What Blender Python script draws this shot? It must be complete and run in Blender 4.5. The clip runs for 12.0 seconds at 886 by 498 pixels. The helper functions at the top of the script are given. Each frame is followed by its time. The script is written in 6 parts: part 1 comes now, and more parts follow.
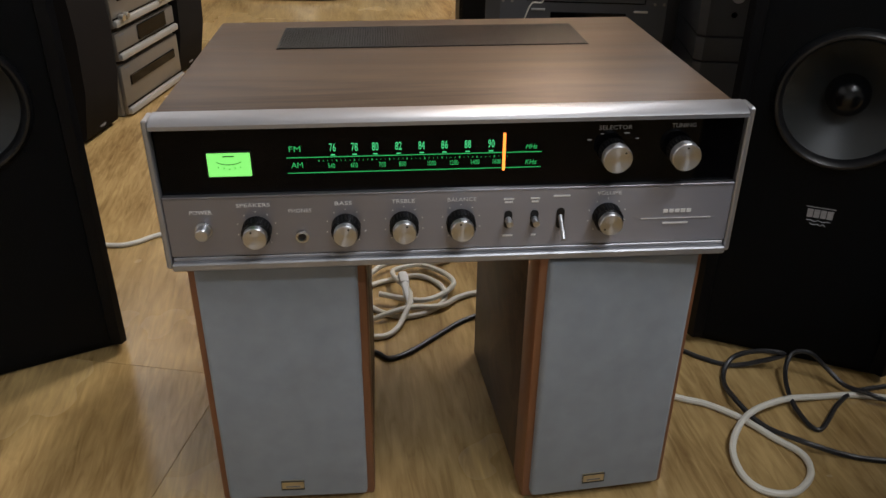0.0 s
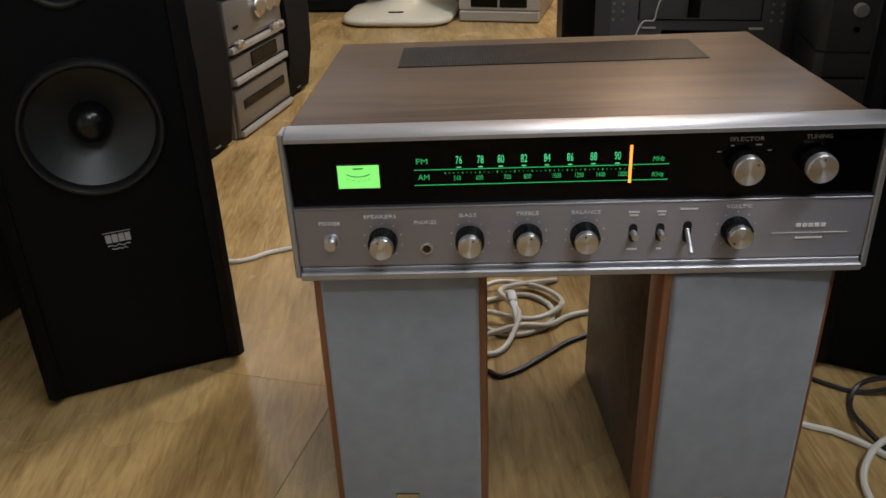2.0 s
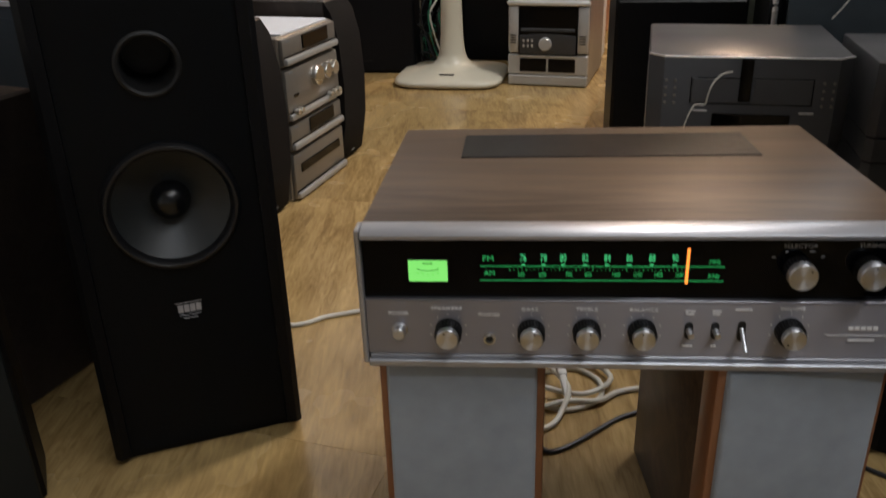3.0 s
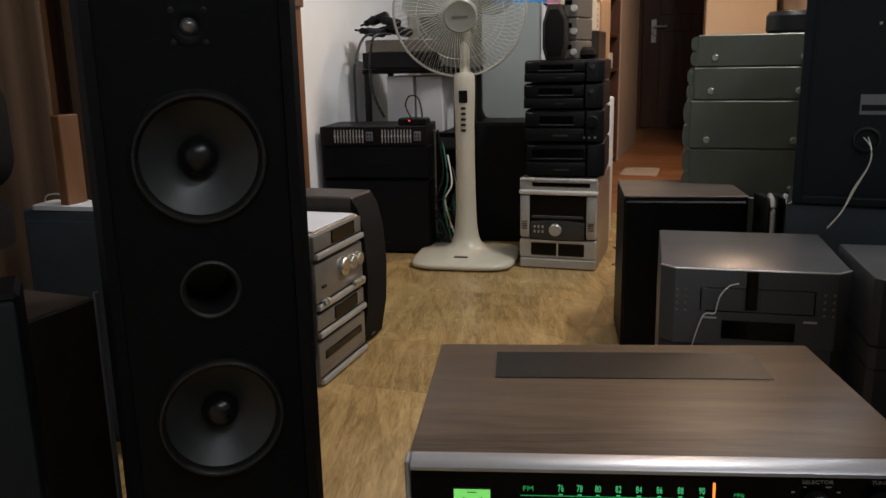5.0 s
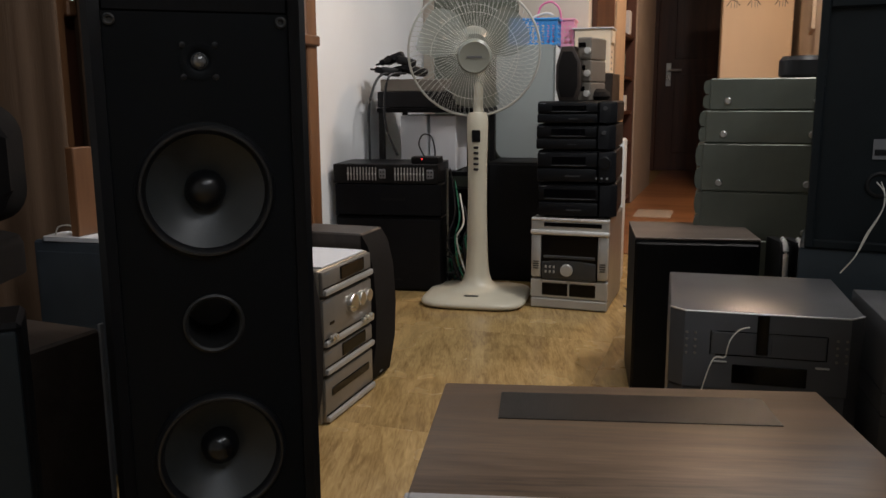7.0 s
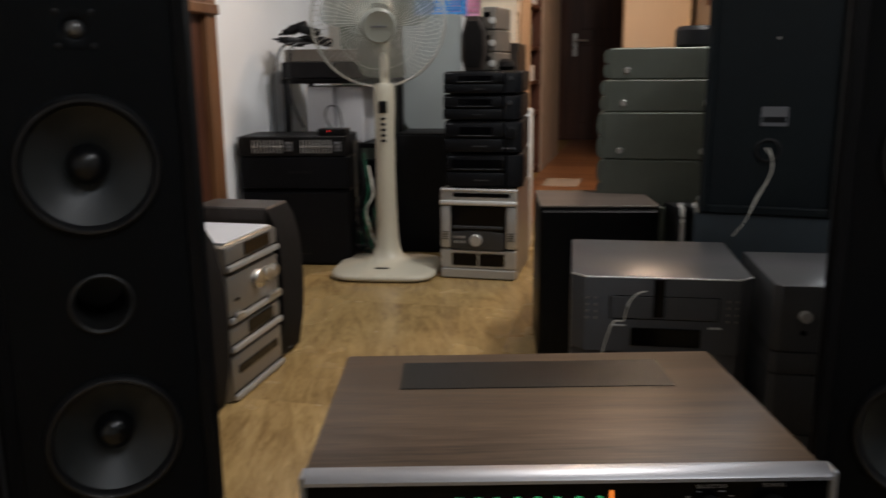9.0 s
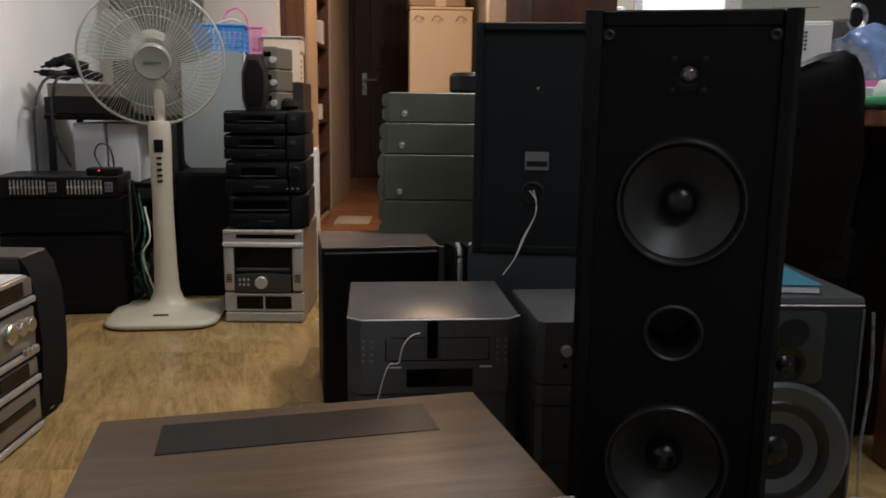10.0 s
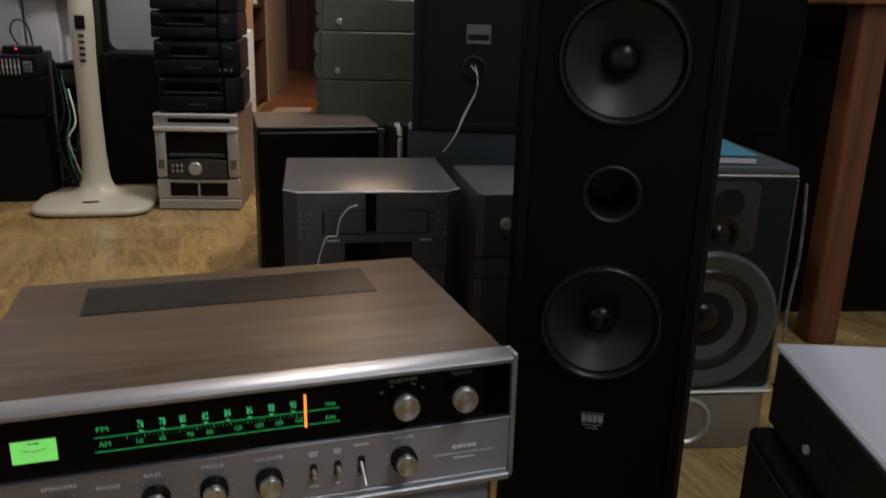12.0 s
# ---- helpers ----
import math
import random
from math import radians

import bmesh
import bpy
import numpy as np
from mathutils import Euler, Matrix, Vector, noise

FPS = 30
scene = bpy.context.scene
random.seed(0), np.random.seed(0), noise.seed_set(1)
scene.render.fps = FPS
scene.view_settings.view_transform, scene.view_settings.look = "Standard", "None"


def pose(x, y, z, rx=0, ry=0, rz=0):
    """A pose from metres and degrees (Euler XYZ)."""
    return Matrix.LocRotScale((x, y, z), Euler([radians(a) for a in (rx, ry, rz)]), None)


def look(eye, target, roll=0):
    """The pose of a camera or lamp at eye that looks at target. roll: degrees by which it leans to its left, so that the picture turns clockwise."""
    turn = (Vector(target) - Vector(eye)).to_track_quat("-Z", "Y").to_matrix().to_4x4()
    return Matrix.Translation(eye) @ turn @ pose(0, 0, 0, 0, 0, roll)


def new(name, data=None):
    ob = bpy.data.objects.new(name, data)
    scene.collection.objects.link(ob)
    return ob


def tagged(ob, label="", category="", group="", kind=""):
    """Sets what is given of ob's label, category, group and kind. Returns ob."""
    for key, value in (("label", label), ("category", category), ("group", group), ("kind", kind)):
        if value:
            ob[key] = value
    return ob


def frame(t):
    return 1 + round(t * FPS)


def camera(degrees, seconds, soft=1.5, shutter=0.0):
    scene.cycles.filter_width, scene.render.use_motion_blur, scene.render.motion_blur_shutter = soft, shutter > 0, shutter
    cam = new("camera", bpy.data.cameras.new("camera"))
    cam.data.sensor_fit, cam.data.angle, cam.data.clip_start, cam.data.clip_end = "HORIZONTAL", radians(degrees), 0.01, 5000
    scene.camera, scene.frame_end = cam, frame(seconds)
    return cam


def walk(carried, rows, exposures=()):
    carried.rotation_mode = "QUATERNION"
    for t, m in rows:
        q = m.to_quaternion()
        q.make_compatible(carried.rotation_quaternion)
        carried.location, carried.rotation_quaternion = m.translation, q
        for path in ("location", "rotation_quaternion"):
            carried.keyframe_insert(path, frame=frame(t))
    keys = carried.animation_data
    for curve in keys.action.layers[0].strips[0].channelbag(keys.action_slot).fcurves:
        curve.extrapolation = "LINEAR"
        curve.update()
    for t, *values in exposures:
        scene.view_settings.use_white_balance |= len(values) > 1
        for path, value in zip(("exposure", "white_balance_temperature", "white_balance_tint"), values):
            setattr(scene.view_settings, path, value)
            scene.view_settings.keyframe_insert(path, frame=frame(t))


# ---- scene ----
cam = camera(56.6, 12.0, shutter=0.4)
PATH = [
    (0, (-0.027, 0.016, 0.595), (0.106, 1.754, -0.387), 0.7),
    (0.5, (-0.027, 0.018, 0.591), (0.084, 1.754, -0.397), 0.3),
    (1, (-0.03, 0.017, 0.59), (0.025, 1.764, -0.382), -0.6),
    (1.5, (-0.043, 0.012, 0.589), (-0.064, 1.776, -0.353), -1.5),
    (2, (-0.054, 0.009, 0.587), (-0.134, 1.781, -0.336), -2.0),
    (2.5, (-0.057, 0.008, 0.59), (-0.18, 1.797, -0.294), -2.4),
    (3, (-0.073, -0.008, 0.636), (-0.245, 1.808, -0.183), -1.7),
    (3.5, (-0.083, -0.033, 0.687), (-0.268, 1.827, -0.023), -1.2),
    (3.7, (-0.084, -0.04, 0.698), (-0.269, 1.841, 0.042), -1.4),
    (5.3, (-0.103, -0.06, 0.722), (-0.287, 1.885, 0.296), -1.1),
    (5.5, (-0.1, -0.048, 0.713), (-0.288, 1.901, 0.305), -1.0),
    (6, (-0.098, -0.05, 0.716), (-0.294, 1.905, 0.344), -0.4),
    (6.5, (-0.094, -0.051, 0.717), (-0.304, 1.907, 0.369), -0.2),
    (7, (-0.093, -0.053, 0.719), (-0.31, 1.902, 0.358), -0.3),
    (7.2, (-0.093, -0.058, 0.719), (-0.313, 1.893, 0.338), -0.3),
    (8.8, (-0.087, -0.043, 0.712), (-0.209, 1.906, 0.28), -0.4),
    (9, (-0.074, -0.046, 0.717), (-0.086, 1.907, 0.288), -0.5),
    (9.5, (-0.037, -0.042, 0.725), (0.262, 1.891, 0.307), 0.1),
    (10, (-0.033, -0.04, 0.731), (0.438, 1.873, 0.387), 0.7),
    (10.5, (-0.032, -0.038, 0.731), (0.501, 1.864, 0.415), 0.9),
    (11, (-0.03, -0.032, 0.718), (0.509, 1.854, 0.327), 0.9),
    (11.5, (-0.03, -0.029, 0.708), (0.518, 1.834, 0.232), 1.1),
    (12, (-0.024, -0.029, 0.682), (0.571, 1.791, 0.106), 1.7),
]
walk(cam, [(t, look(eye, target, roll)) for t, eye, target, roll in PATH], [(0.0, -0.04), (2.5, -0.08), (3.6, -0.48), (12.0, -0.60)])


# ---- world, lights ----
world = bpy.data.worlds.new("world")
scene.world = world
world.use_nodes = True
wn = world.node_tree.nodes
wn["Background"].inputs[0].default_value = (0.55, 0.62, 0.75, 1)
wn["Background"].inputs[1].default_value = 0.012


def area_lamp(name, loc, target, sx, sy, watts, color):
    d = bpy.data.lights.new(name, "AREA")
    d.shape, d.size, d.size_y, d.energy, d.color = "RECTANGLE", sx, sy, watts, color
    ob = new(name, d)
    ob.matrix_world = look(loc, target)
    return ob


# ceiling tubes over the near end and the desk, warm bulb in the hall, window light from the side
area_lamp("near_light", (1.05, 0.00, 2.54), (0.75, 0.3, 0), 1.2, 0.10, 20, (0.95, 0.96, 1.0))
area_lamp("near_light", (0.55, -1.10, 2.54), (0.3, 0.2, 0.1), 1.2, 0.10, 15, (0.86, 0.92, 1.0))
area_lamp("desk_light", (0.85, 1.95, 2.45), (-0.8, 2.5, 0.6), 0.60, 0.12, 44, (1.0, 0.95, 0.92))
area_lamp("hall_light", (1.18, 4.45, 2.5), (1.0, 4.0, 0), 0.30, 0.30, 42, (1.0, 0.70, 0.48))
area_lamp("window_light", (1.50, 2.90, 1.55), (1.2, 1.5, 0.6), 0.33, 0.80, 9, (0.84, 0.92, 1.0))

# ---- materials ----


def mat(name, color, rough=0.5, metal=0.0, var=0.12, scale=30.0, bump=0.1, bscale=400.0, stretch=(1, 1, 1), spec=0.5, coat=0.0,
        emit=None, emit_power=0.0, alpha=1.0, trans=0.0, sheen=0.0, rvar=0.12):
    m = bpy.data.materials.new(name)
    m.use_nodes = True
    nt = m.node_tree
    b = nt.nodes["Principled BSDF"]
    b.inputs["Metallic"].default_value = metal
    b.inputs["Specular IOR Level"].default_value = spec
    b.inputs["Coat Weight"].default_value = coat
    b.inputs["Transmission Weight"].default_value = trans
    b.inputs["Alpha"].default_value = alpha
    b.inputs["Sheen Weight"].default_value = sheen
    if emit:
        b.inputs["Emission Color"].default_value = (*emit, 1)
        b.inputs["Emission Strength"].default_value = emit_power
    tc = nt.nodes.new("ShaderNodeTexCoord")
    mp = nt.nodes.new("ShaderNodeMapping")
    mp.inputs["Scale"].default_value = stretch
    nt.links.new(tc.outputs["Object"], mp.inputs["Vector"])
    n1 = nt.nodes.new("ShaderNodeTexNoise")
    n1.inputs["Scale"].default_value, n1.inputs["Detail"].default_value = scale, 5
    n2 = nt.nodes.new("ShaderNodeTexNoise")
    n2.inputs["Scale"].default_value, n2.inputs["Detail"].default_value = scale / 9, 3
    nt.links.new(mp.outputs[0], n1.inputs["Vector"])
    nt.links.new(tc.outputs["Object"], n2.inputs["Vector"])
    add = nt.nodes.new("ShaderNodeMath")
    add.operation = "ADD"
    nt.links.new(n1.outputs[0], add.inputs[0])
    nt.links.new(n2.outputs[0], add.inputs[1])
    rg = nt.nodes.new("ShaderNodeMapRange")
    rg.inputs["From Min"].default_value, rg.inputs["From Max"].default_value = 0.6, 1.4
    rg.inputs["To Min"].default_value, rg.inputs["To Max"].default_value = 1 - var, 1 + var
    nt.links.new(add.outputs[0], rg.inputs["Value"])
    mx = nt.nodes.new("ShaderNodeVectorMath")
    mx.operation = "SCALE"
    mx.inputs[0].default_value = color[:3]
    nt.links.new(rg.outputs[0], mx.inputs["Scale"])
    nt.links.new(mx.outputs[0], b.inputs["Base Color"])
    rr = nt.nodes.new("ShaderNodeMapRange")
    rr.inputs["From Min"].default_value, rr.inputs["From Max"].default_value = 0.3, 0.7
    rr.inputs["To Min"].default_value, rr.inputs["To Max"].default_value = max(0.02, rough - rvar / 2), min(1, rough + rvar / 2)
    nt.links.new(n2.outputs[0], rr.inputs["Value"])
    nt.links.new(rr.outputs[0], b.inputs["Roughness"])
    if bump:
        n3 = nt.nodes.new("ShaderNodeTexNoise")
        n3.inputs["Scale"].default_value, n3.inputs["Detail"].default_value = bscale, 2
        nt.links.new(mp.outputs[0], n3.inputs["Vector"])
        bp = nt.nodes.new("ShaderNodeBump")
        bp.inputs["Strength"].default_value, bp.inputs["Distance"].default_value = bump, 0.001
        nt.links.new(n3.outputs[0], bp.inputs["Height"])
        nt.links.new(bp.outputs[0], b.inputs["Normal"])
    return m


def wood_mat(name, dark, light, along="x", grain=26.0, rough=0.45, figure=0.6, coat=0.0, per_piece=False, contrast=(0.30, 0.70), turn=0.0, fine=0.35, spec=0.5, rings_n=9.0):
    """Wood: long streaks along one axis and a slow wavy figure."""
    m = bpy.data.materials.new(name)
    m.use_nodes = True
    nt = m.node_tree
    b = nt.nodes["Principled BSDF"]
    b.inputs["Coat Weight"].default_value = coat
    b.inputs["Specular IOR Level"].default_value = spec
    tc = nt.nodes.new("ShaderNodeTexCoord")
    mp = nt.nodes.new("ShaderNodeMapping")
    s = {"x": (0.10, 1, 1), "y": (1, 0.10, 1), "z": (1, 1, 0.10)}[along]
    mp.inputs["Scale"].default_value = s
    rot = nt.nodes.new("ShaderNodeMapping")
    rot.inputs["Rotation"].default_value = (0, 0, radians(turn))
    src = tc.outputs["Object"]
    if per_piece:
        oi = nt.nodes.new("ShaderNodeObjectInfo")
        sc = nt.nodes.new("ShaderNodeVectorMath")
        sc.operation = "SCALE"
        sc.inputs[0].default_value = (13.0, 7.0, 3.0)
        nt.links.new(oi.outputs["Random"], sc.inputs["Scale"])
        ad = nt.nodes.new("ShaderNodeVectorMath")
        nt.links.new(src, ad.inputs[0])
        nt.links.new(sc.outputs[0], ad.inputs[1])
        src = ad.outputs[0]
    nt.links.new(src, rot.inputs["Vector"])
    nt.links.new(rot.outputs[0], mp.inputs["Vector"])
    slow = nt.nodes.new("ShaderNodeTexNoise")
    slow.inputs["Scale"].default_value, slow.inputs["Detail"].default_value = grain * 0.32, 2
    slow.inputs["Distortion"].default_value = 0.6
    nt.links.new(mp.outputs[0], slow.inputs["Vector"])
    rings = nt.nodes.new("ShaderNodeMath")
    rings.operation = "MULTIPLY"
    rings.inputs[1].default_value = rings_n
    nt.links.new(slow.outputs[0], rings.inputs[0])
    fr = nt.nodes.new("ShaderNodeMath")
    fr.operation = "PINGPONG"
    fr.inputs[1].default_value = 1.0
    nt.links.new(rings.outputs[0], fr.inputs[0])
    fin = nt.nodes.new("ShaderNodeTexNoise")
    fin.inputs["Scale"].default_value, fin.inputs["Detail"].default_value = grain * 5, 6
    nt.links.new(mp.outputs[0], fin.inputs["Vector"])
    mixa = nt.nodes.new("ShaderNodeMix")
    mixa.inputs[0].default_value = 1 - figure
    nt.links.new(fr.outputs[0], mixa.inputs[2])
    nt.links.new(slow.outputs[0], mixa.inputs[3])
    mixb = nt.nodes.new("ShaderNodeMix")
    mixb.inputs[0].default_value = fine
    nt.links.new(mixa.outputs[0], mixb.inputs[2])
    nt.links.new(fin.outputs[0], mixb.inputs[3])
    rg = nt.nodes.new("ShaderNodeMapRange")
    rg.inputs["From Min"].default_value, rg.inputs["From Max"].default_value = contrast
    nt.links.new(mixb.outputs[0], rg.inputs["Value"])
    mx = nt.nodes.new("ShaderNodeMix")
    mx.data_type = "RGBA"
    mx.inputs[6].default_value, mx.inputs[7].default_value = dark, light
    nt.links.new(rg.outputs[0], mx.inputs[0])
    nt.links.new(mx.outputs[2], b.inputs["Base Color"])
    rr = nt.nodes.new("ShaderNodeMapRange")
    rr.inputs["To Min"].default_value, rr.inputs["To Max"].default_value = rough - 0.07, rough + 0.09
    nt.links.new(fin.outputs[0], rr.inputs["Value"])
    nt.links.new(rr.outputs[0], b.inputs["Roughness"])
    bp = nt.nodes.new("ShaderNodeBump")
    bp.inputs["Strength"].default_value, bp.inputs["Distance"].default_value = 0.15, 0.0006
    nt.links.new(fin.outputs[0], bp.inputs["Height"])
    nt.links.new(bp.outputs[0], b.inputs["Normal"])
    return m


def spun_metal(m, axis, amount):
    """Turned or brushed metal: the gloss is drawn out across the tool marks."""
    nt = m.node_tree
    b = nt.nodes["Principled BSDF"]
    tg = nt.nodes.new("ShaderNodeTangent")
    tg.direction_type, tg.axis = "RADIAL", axis
    nt.links.new(tg.outputs[0], b.inputs["Tangent"])
    b.inputs["Anisotropic"].default_value = amount
    b.inputs["Anisotropic Rotation"].default_value = 0.25


def floor_mat():
    """Oak-look laminate: winding growth figure, fine pores, soft blotches and a few knots, different on each tile."""
    m = bpy.data.materials.new("floor_wood")
    m.use_nodes = True
    nt = m.node_tree
    b = nt.nodes["Principled BSDF"]

    def node(kind, **values):
        q = nt.nodes.new(kind)
        for k, v in values.items():
            q.inputs[k].default_value = v
        return q

    def math_node(op, x, y):
        q = nt.nodes.new("ShaderNodeMath")
        q.operation = op
        for i, v in enumerate((x, y)):
            if isinstance(v, (int, float)):
                q.inputs[i].default_value = v
            else:
                nt.links.new(v, q.inputs[i])
        return q.outputs[0]

    def spread(value, lo, hi, to_lo, to_hi):
        q = node("ShaderNodeMapRange", **{"From Min": lo, "From Max": hi, "To Min": to_lo, "To Max": to_hi})
        nt.links.new(value, q.inputs["Value"])
        return q.outputs[0]

    tc = nt.nodes.new("ShaderNodeTexCoord")
    oi = nt.nodes.new("ShaderNodeObjectInfo")
    shift = nt.nodes.new("ShaderNodeVectorMath")
    shift.operation = "SCALE"
    shift.inputs[0].default_value = (13.0, 7.0, 3.0)
    nt.links.new(oi.outputs["Random"], shift.inputs["Scale"])
    moved = nt.nodes.new("ShaderNodeVectorMath")
    nt.links.new(tc.outputs["Object"], moved.inputs[0])
    nt.links.new(shift.outputs[0], moved.inputs[1])
    rot = node("ShaderNodeMapping", Rotation=(0, 0, radians(-17)))
    nt.links.new(moved.outputs[0], rot.inputs["Vector"])
    long_ = node("ShaderNodeMapping", Scale=(1, 0.16, 1))
    nt.links.new(rot.outputs[0], long_.inputs["Vector"])
    thin = node("ShaderNodeMapping", Scale=(1, 0.05, 1))
    nt.links.new(rot.outputs[0], thin.inputs["Vector"])
    slow = node("ShaderNodeTexNoise", Scale=10.0, Detail=3, Distortion=0.5)
    nt.links.new(long_.outputs[0], slow.inputs["Vector"])
    rings = spread(math_node("SINE", math_node("MULTIPLY", slow.outputs[0], 42.0), 0.0), -1.0, 1.0, 0.0, 1.0)
    wavy = node("ShaderNodeTexNoise", Scale=105.0, Detail=4, Distortion=1.4)
    nt.links.new(long_.outputs[0], wavy.inputs["Vector"])
    pores = node("ShaderNodeTexNoise", Scale=260.0, Detail=4)
    nt.links.new(thin.outputs[0], pores.inputs["Vector"])
    blotch = node("ShaderNodeTexNoise", Scale=4.5, Detail=3)
    nt.links.new(rot.outputs[0], blotch.inputs["Vector"])
    knots = node("ShaderNodeTexVoronoi", Scale=6.5)
    half = node("ShaderNodeMapping", Scale=(1, 0.45, 1))
    nt.links.new(rot.outputs[0], half.inputs["Vector"])
    nt.links.new(half.outputs[0], knots.inputs["Vector"])
    knot = spread(knots.outputs["Distance"], 0.03, 0.10, 0.32, 0.0)
    f = math_node("ADD", math_node("MULTIPLY", rings, 0.13), math_node("MULTIPLY", pores.outputs[0], 0.28))
    f = math_node("ADD", f, math_node("MULTIPLY", blotch.outputs[0], 0.48))
    f = math_node("ADD", f, math_node("MULTIPLY", wavy.outputs[0], 0.52))
    f = math_node("SUBTRACT", f, knot)
    mx = nt.nodes.new("ShaderNodeMix")
    mx.data_type = "RGBA"
    mx.inputs[6].default_value, mx.inputs[7].default_value = (0.20, 0.122, 0.046, 1), (0.56, 0.39, 0.165, 1)
    nt.links.new(spread(f, 0.46, 0.99, 0.0, 1.0), mx.inputs[0])
    tone = nt.nodes.new("ShaderNodeVectorMath")
    tone.operation = "SCALE"
    nt.links.new(mx.outputs[2], tone.inputs[0])
    nt.links.new(spread(oi.outputs["Random"], 0.0, 1.0, 0.93, 1.07), tone.inputs["Scale"])
    nt.links.new(tone.outputs[0], b.inputs["Base Color"])
    nt.links.new(spread(blotch.outputs[0], 0.3, 0.7, 0.20, 0.30), b.inputs["Roughness"])
    bp = node("ShaderNodeBump", Strength=0.12, Distance=0.0005)
    nt.links.new(pores.outputs[0], bp.inputs["Height"])
    nt.links.new(bp.outputs[0], b.inputs["Normal"])
    return m


M = {}
M["floor"] = floor_mat()
M["hall_floor"] = wood_mat("hall_floor_wood", (0.17, 0.07, 0.028, 1), (0.32, 0.15, 0.065, 1), "x", 8, 0.3, 0.4)
M["grout"] = mat("grout", (0.34, 0.23, 0.10), 0.6)
M["walnut"] = wood_mat("walnut_vinyl", (0.036, 0.021, 0.012, 1), (0.138, 0.088, 0.053, 1), "x", 40, 0.42, 0.35, contrast=(0.27, 0.72), fine=0.5, spec=0.26)
M["cherry"] = wood_mat("cherry_veneer", (0.17, 0.066, 0.028, 1), (0.30, 0.13, 0.06, 1), "z", 40, 0.35, 0.3)
M["alu"] = mat("brushed_aluminium", (0.31, 0.305, 0.335), 0.42, 0.85, 0.06, 60, 0.06, 500, stretch=(0.03, 1, 1), rvar=0.06)
spun_metal(M["alu"], "Z", 0.9)
M["alu_frame"] = mat("anodised_frame", (0.38, 0.385, 0.41), 0.36, 0.65, 0.05, 40, 0.05, 300, stretch=(0.05, 1, 1))
M["knob_alu"] = mat("spun_aluminium", (0.60, 0.61, 0.64), 0.40, 1.0, 0.06, 200, 0.05, 800)
spun_metal(M["knob_alu"], "Y", 0.85)
M["black_plastic"] = mat("black_plastic", (0.005, 0.005, 0.0056), 0.42, 0, 0.25, 60, 0.08, 900, spec=0.3)
M["glass_black"] = mat("smoked_dial_glass", (0.002, 0.002, 0.0026), 0.06, 0, 0.1, 10, 0, coat=0.0, spec=0.10)
M["green_glow"] = mat("green_dial_ink", (0.02, 0.2, 0.06), 0.5, emit=(0.05, 1.0, 0.26), emit_power=0.34, bump=0)
M["green_text"] = mat("green_figures", (0.02, 0.2, 0.06), 0.5, emit=(0.10, 1.0, 0.36), emit_power=0.65, bump=0)
M["meter_glow"] = mat("lit_meter_face", (0.2, 0.6, 0.2), 0.5, emit=(0.26, 1.0, 0.18), emit_power=0.80, bump=0, var=0.05)
M["meter_ink"] = mat("meter_ink", (0.03, 0.16, 0.03), 0.5, bump=0)
M["amber_glow"] = mat("lit_amber_pointer", (0.8, 0.3, 0.05), 0.5, emit=(1.0, 0.24, 0.035), emit_power=2.2, bump=0)
M["white_ink"] = mat("pale_grey_print", (0.84, 0.84, 0.85), 0.6, bump=0)
M["dim_ink"] = mat("dim_grey_print", (0.36, 0.36, 0.37), 0.6, bump=0)
M["silver_ink"] = mat("silver_print", (0.36, 0.36, 0.38), 0.5, 0.3, bump=0, var=0.35, scale=500)
M["mesh_vent"] = mat("dark_vent_mesh", (0.008, 0.008, 0.0085), 0.36, 0.0, 0.20, 80, 0.1, 600, spec=0.25)
M["grille"] = mat("grey_grille_cloth", (0.29, 0.325, 0.365), 0.9, 0, 0.14, 48, 0.6, 1600, sheen=0.2)
M["badge"] = mat("champagne_badge", (0.70, 0.62, 0.45), 0.3, 0.9, 0.05, 90, 0)
M["black_ash"] = wood_mat("black_ash_vinyl", (0.002, 0.002, 0.0023, 1), (0.005, 0.005, 0.0056, 1), "z", 60, 0.45, 0.2, fine=0.7, spec=0.12)
M["baffle"] = mat("black_baffle_paint", (0.0018, 0.0026, 0.0036), 0.5, 0, 0.22, 50, 0.15, 900, spec=0.12)
M["rubber"] = mat("black_rubber_surround", (0.006, 0.006, 0.0068), 0.38, 0, 0.2, 60, 0.05, 500)
M["cone"] = mat("grey_polypropylene_cone", (0.0150, 0.0176, 0.0182), 0.46, 0, 0.15, 40, 0.12, 350, spec=0.5)
M["dustcap"] = mat("glossy_black_dust_cap", (0.0034, 0.0037, 0.0043), 0.24, 0, 0.15, 50, 0, spec=0.4)
M["dome"] = mat("metal_tweeter_dome", (0.16, 0.16, 0.16), 0.22, 0.7, 0.1, 90, 0)
M["port_black"] = mat("port_black", (0.006, 0.006, 0.006), 0.6)
M["silver_plastic"] = mat("champagne_silver_paint", (0.235, 0.215, 0.187), 0.34, 0.5, 0.08, 40, 0.06, 900)
M["silver_cool"] = mat("silver_paint", (0.088, 0.089, 0.093), 0.34, 0.0, 0.08, 30, 0.06, 900, spec=0.14)
M["silver_bright"] = mat("bright_silver_plastic", (0.70, 0.70, 0.68), 0.3, 0.4, 0.07, 40, 0.04, 900)
M["silver_mid"] = mat("mid_silver_plastic", (0.44, 0.44, 0.425), 0.34, 0.4, 0.07, 40, 0.04, 900)
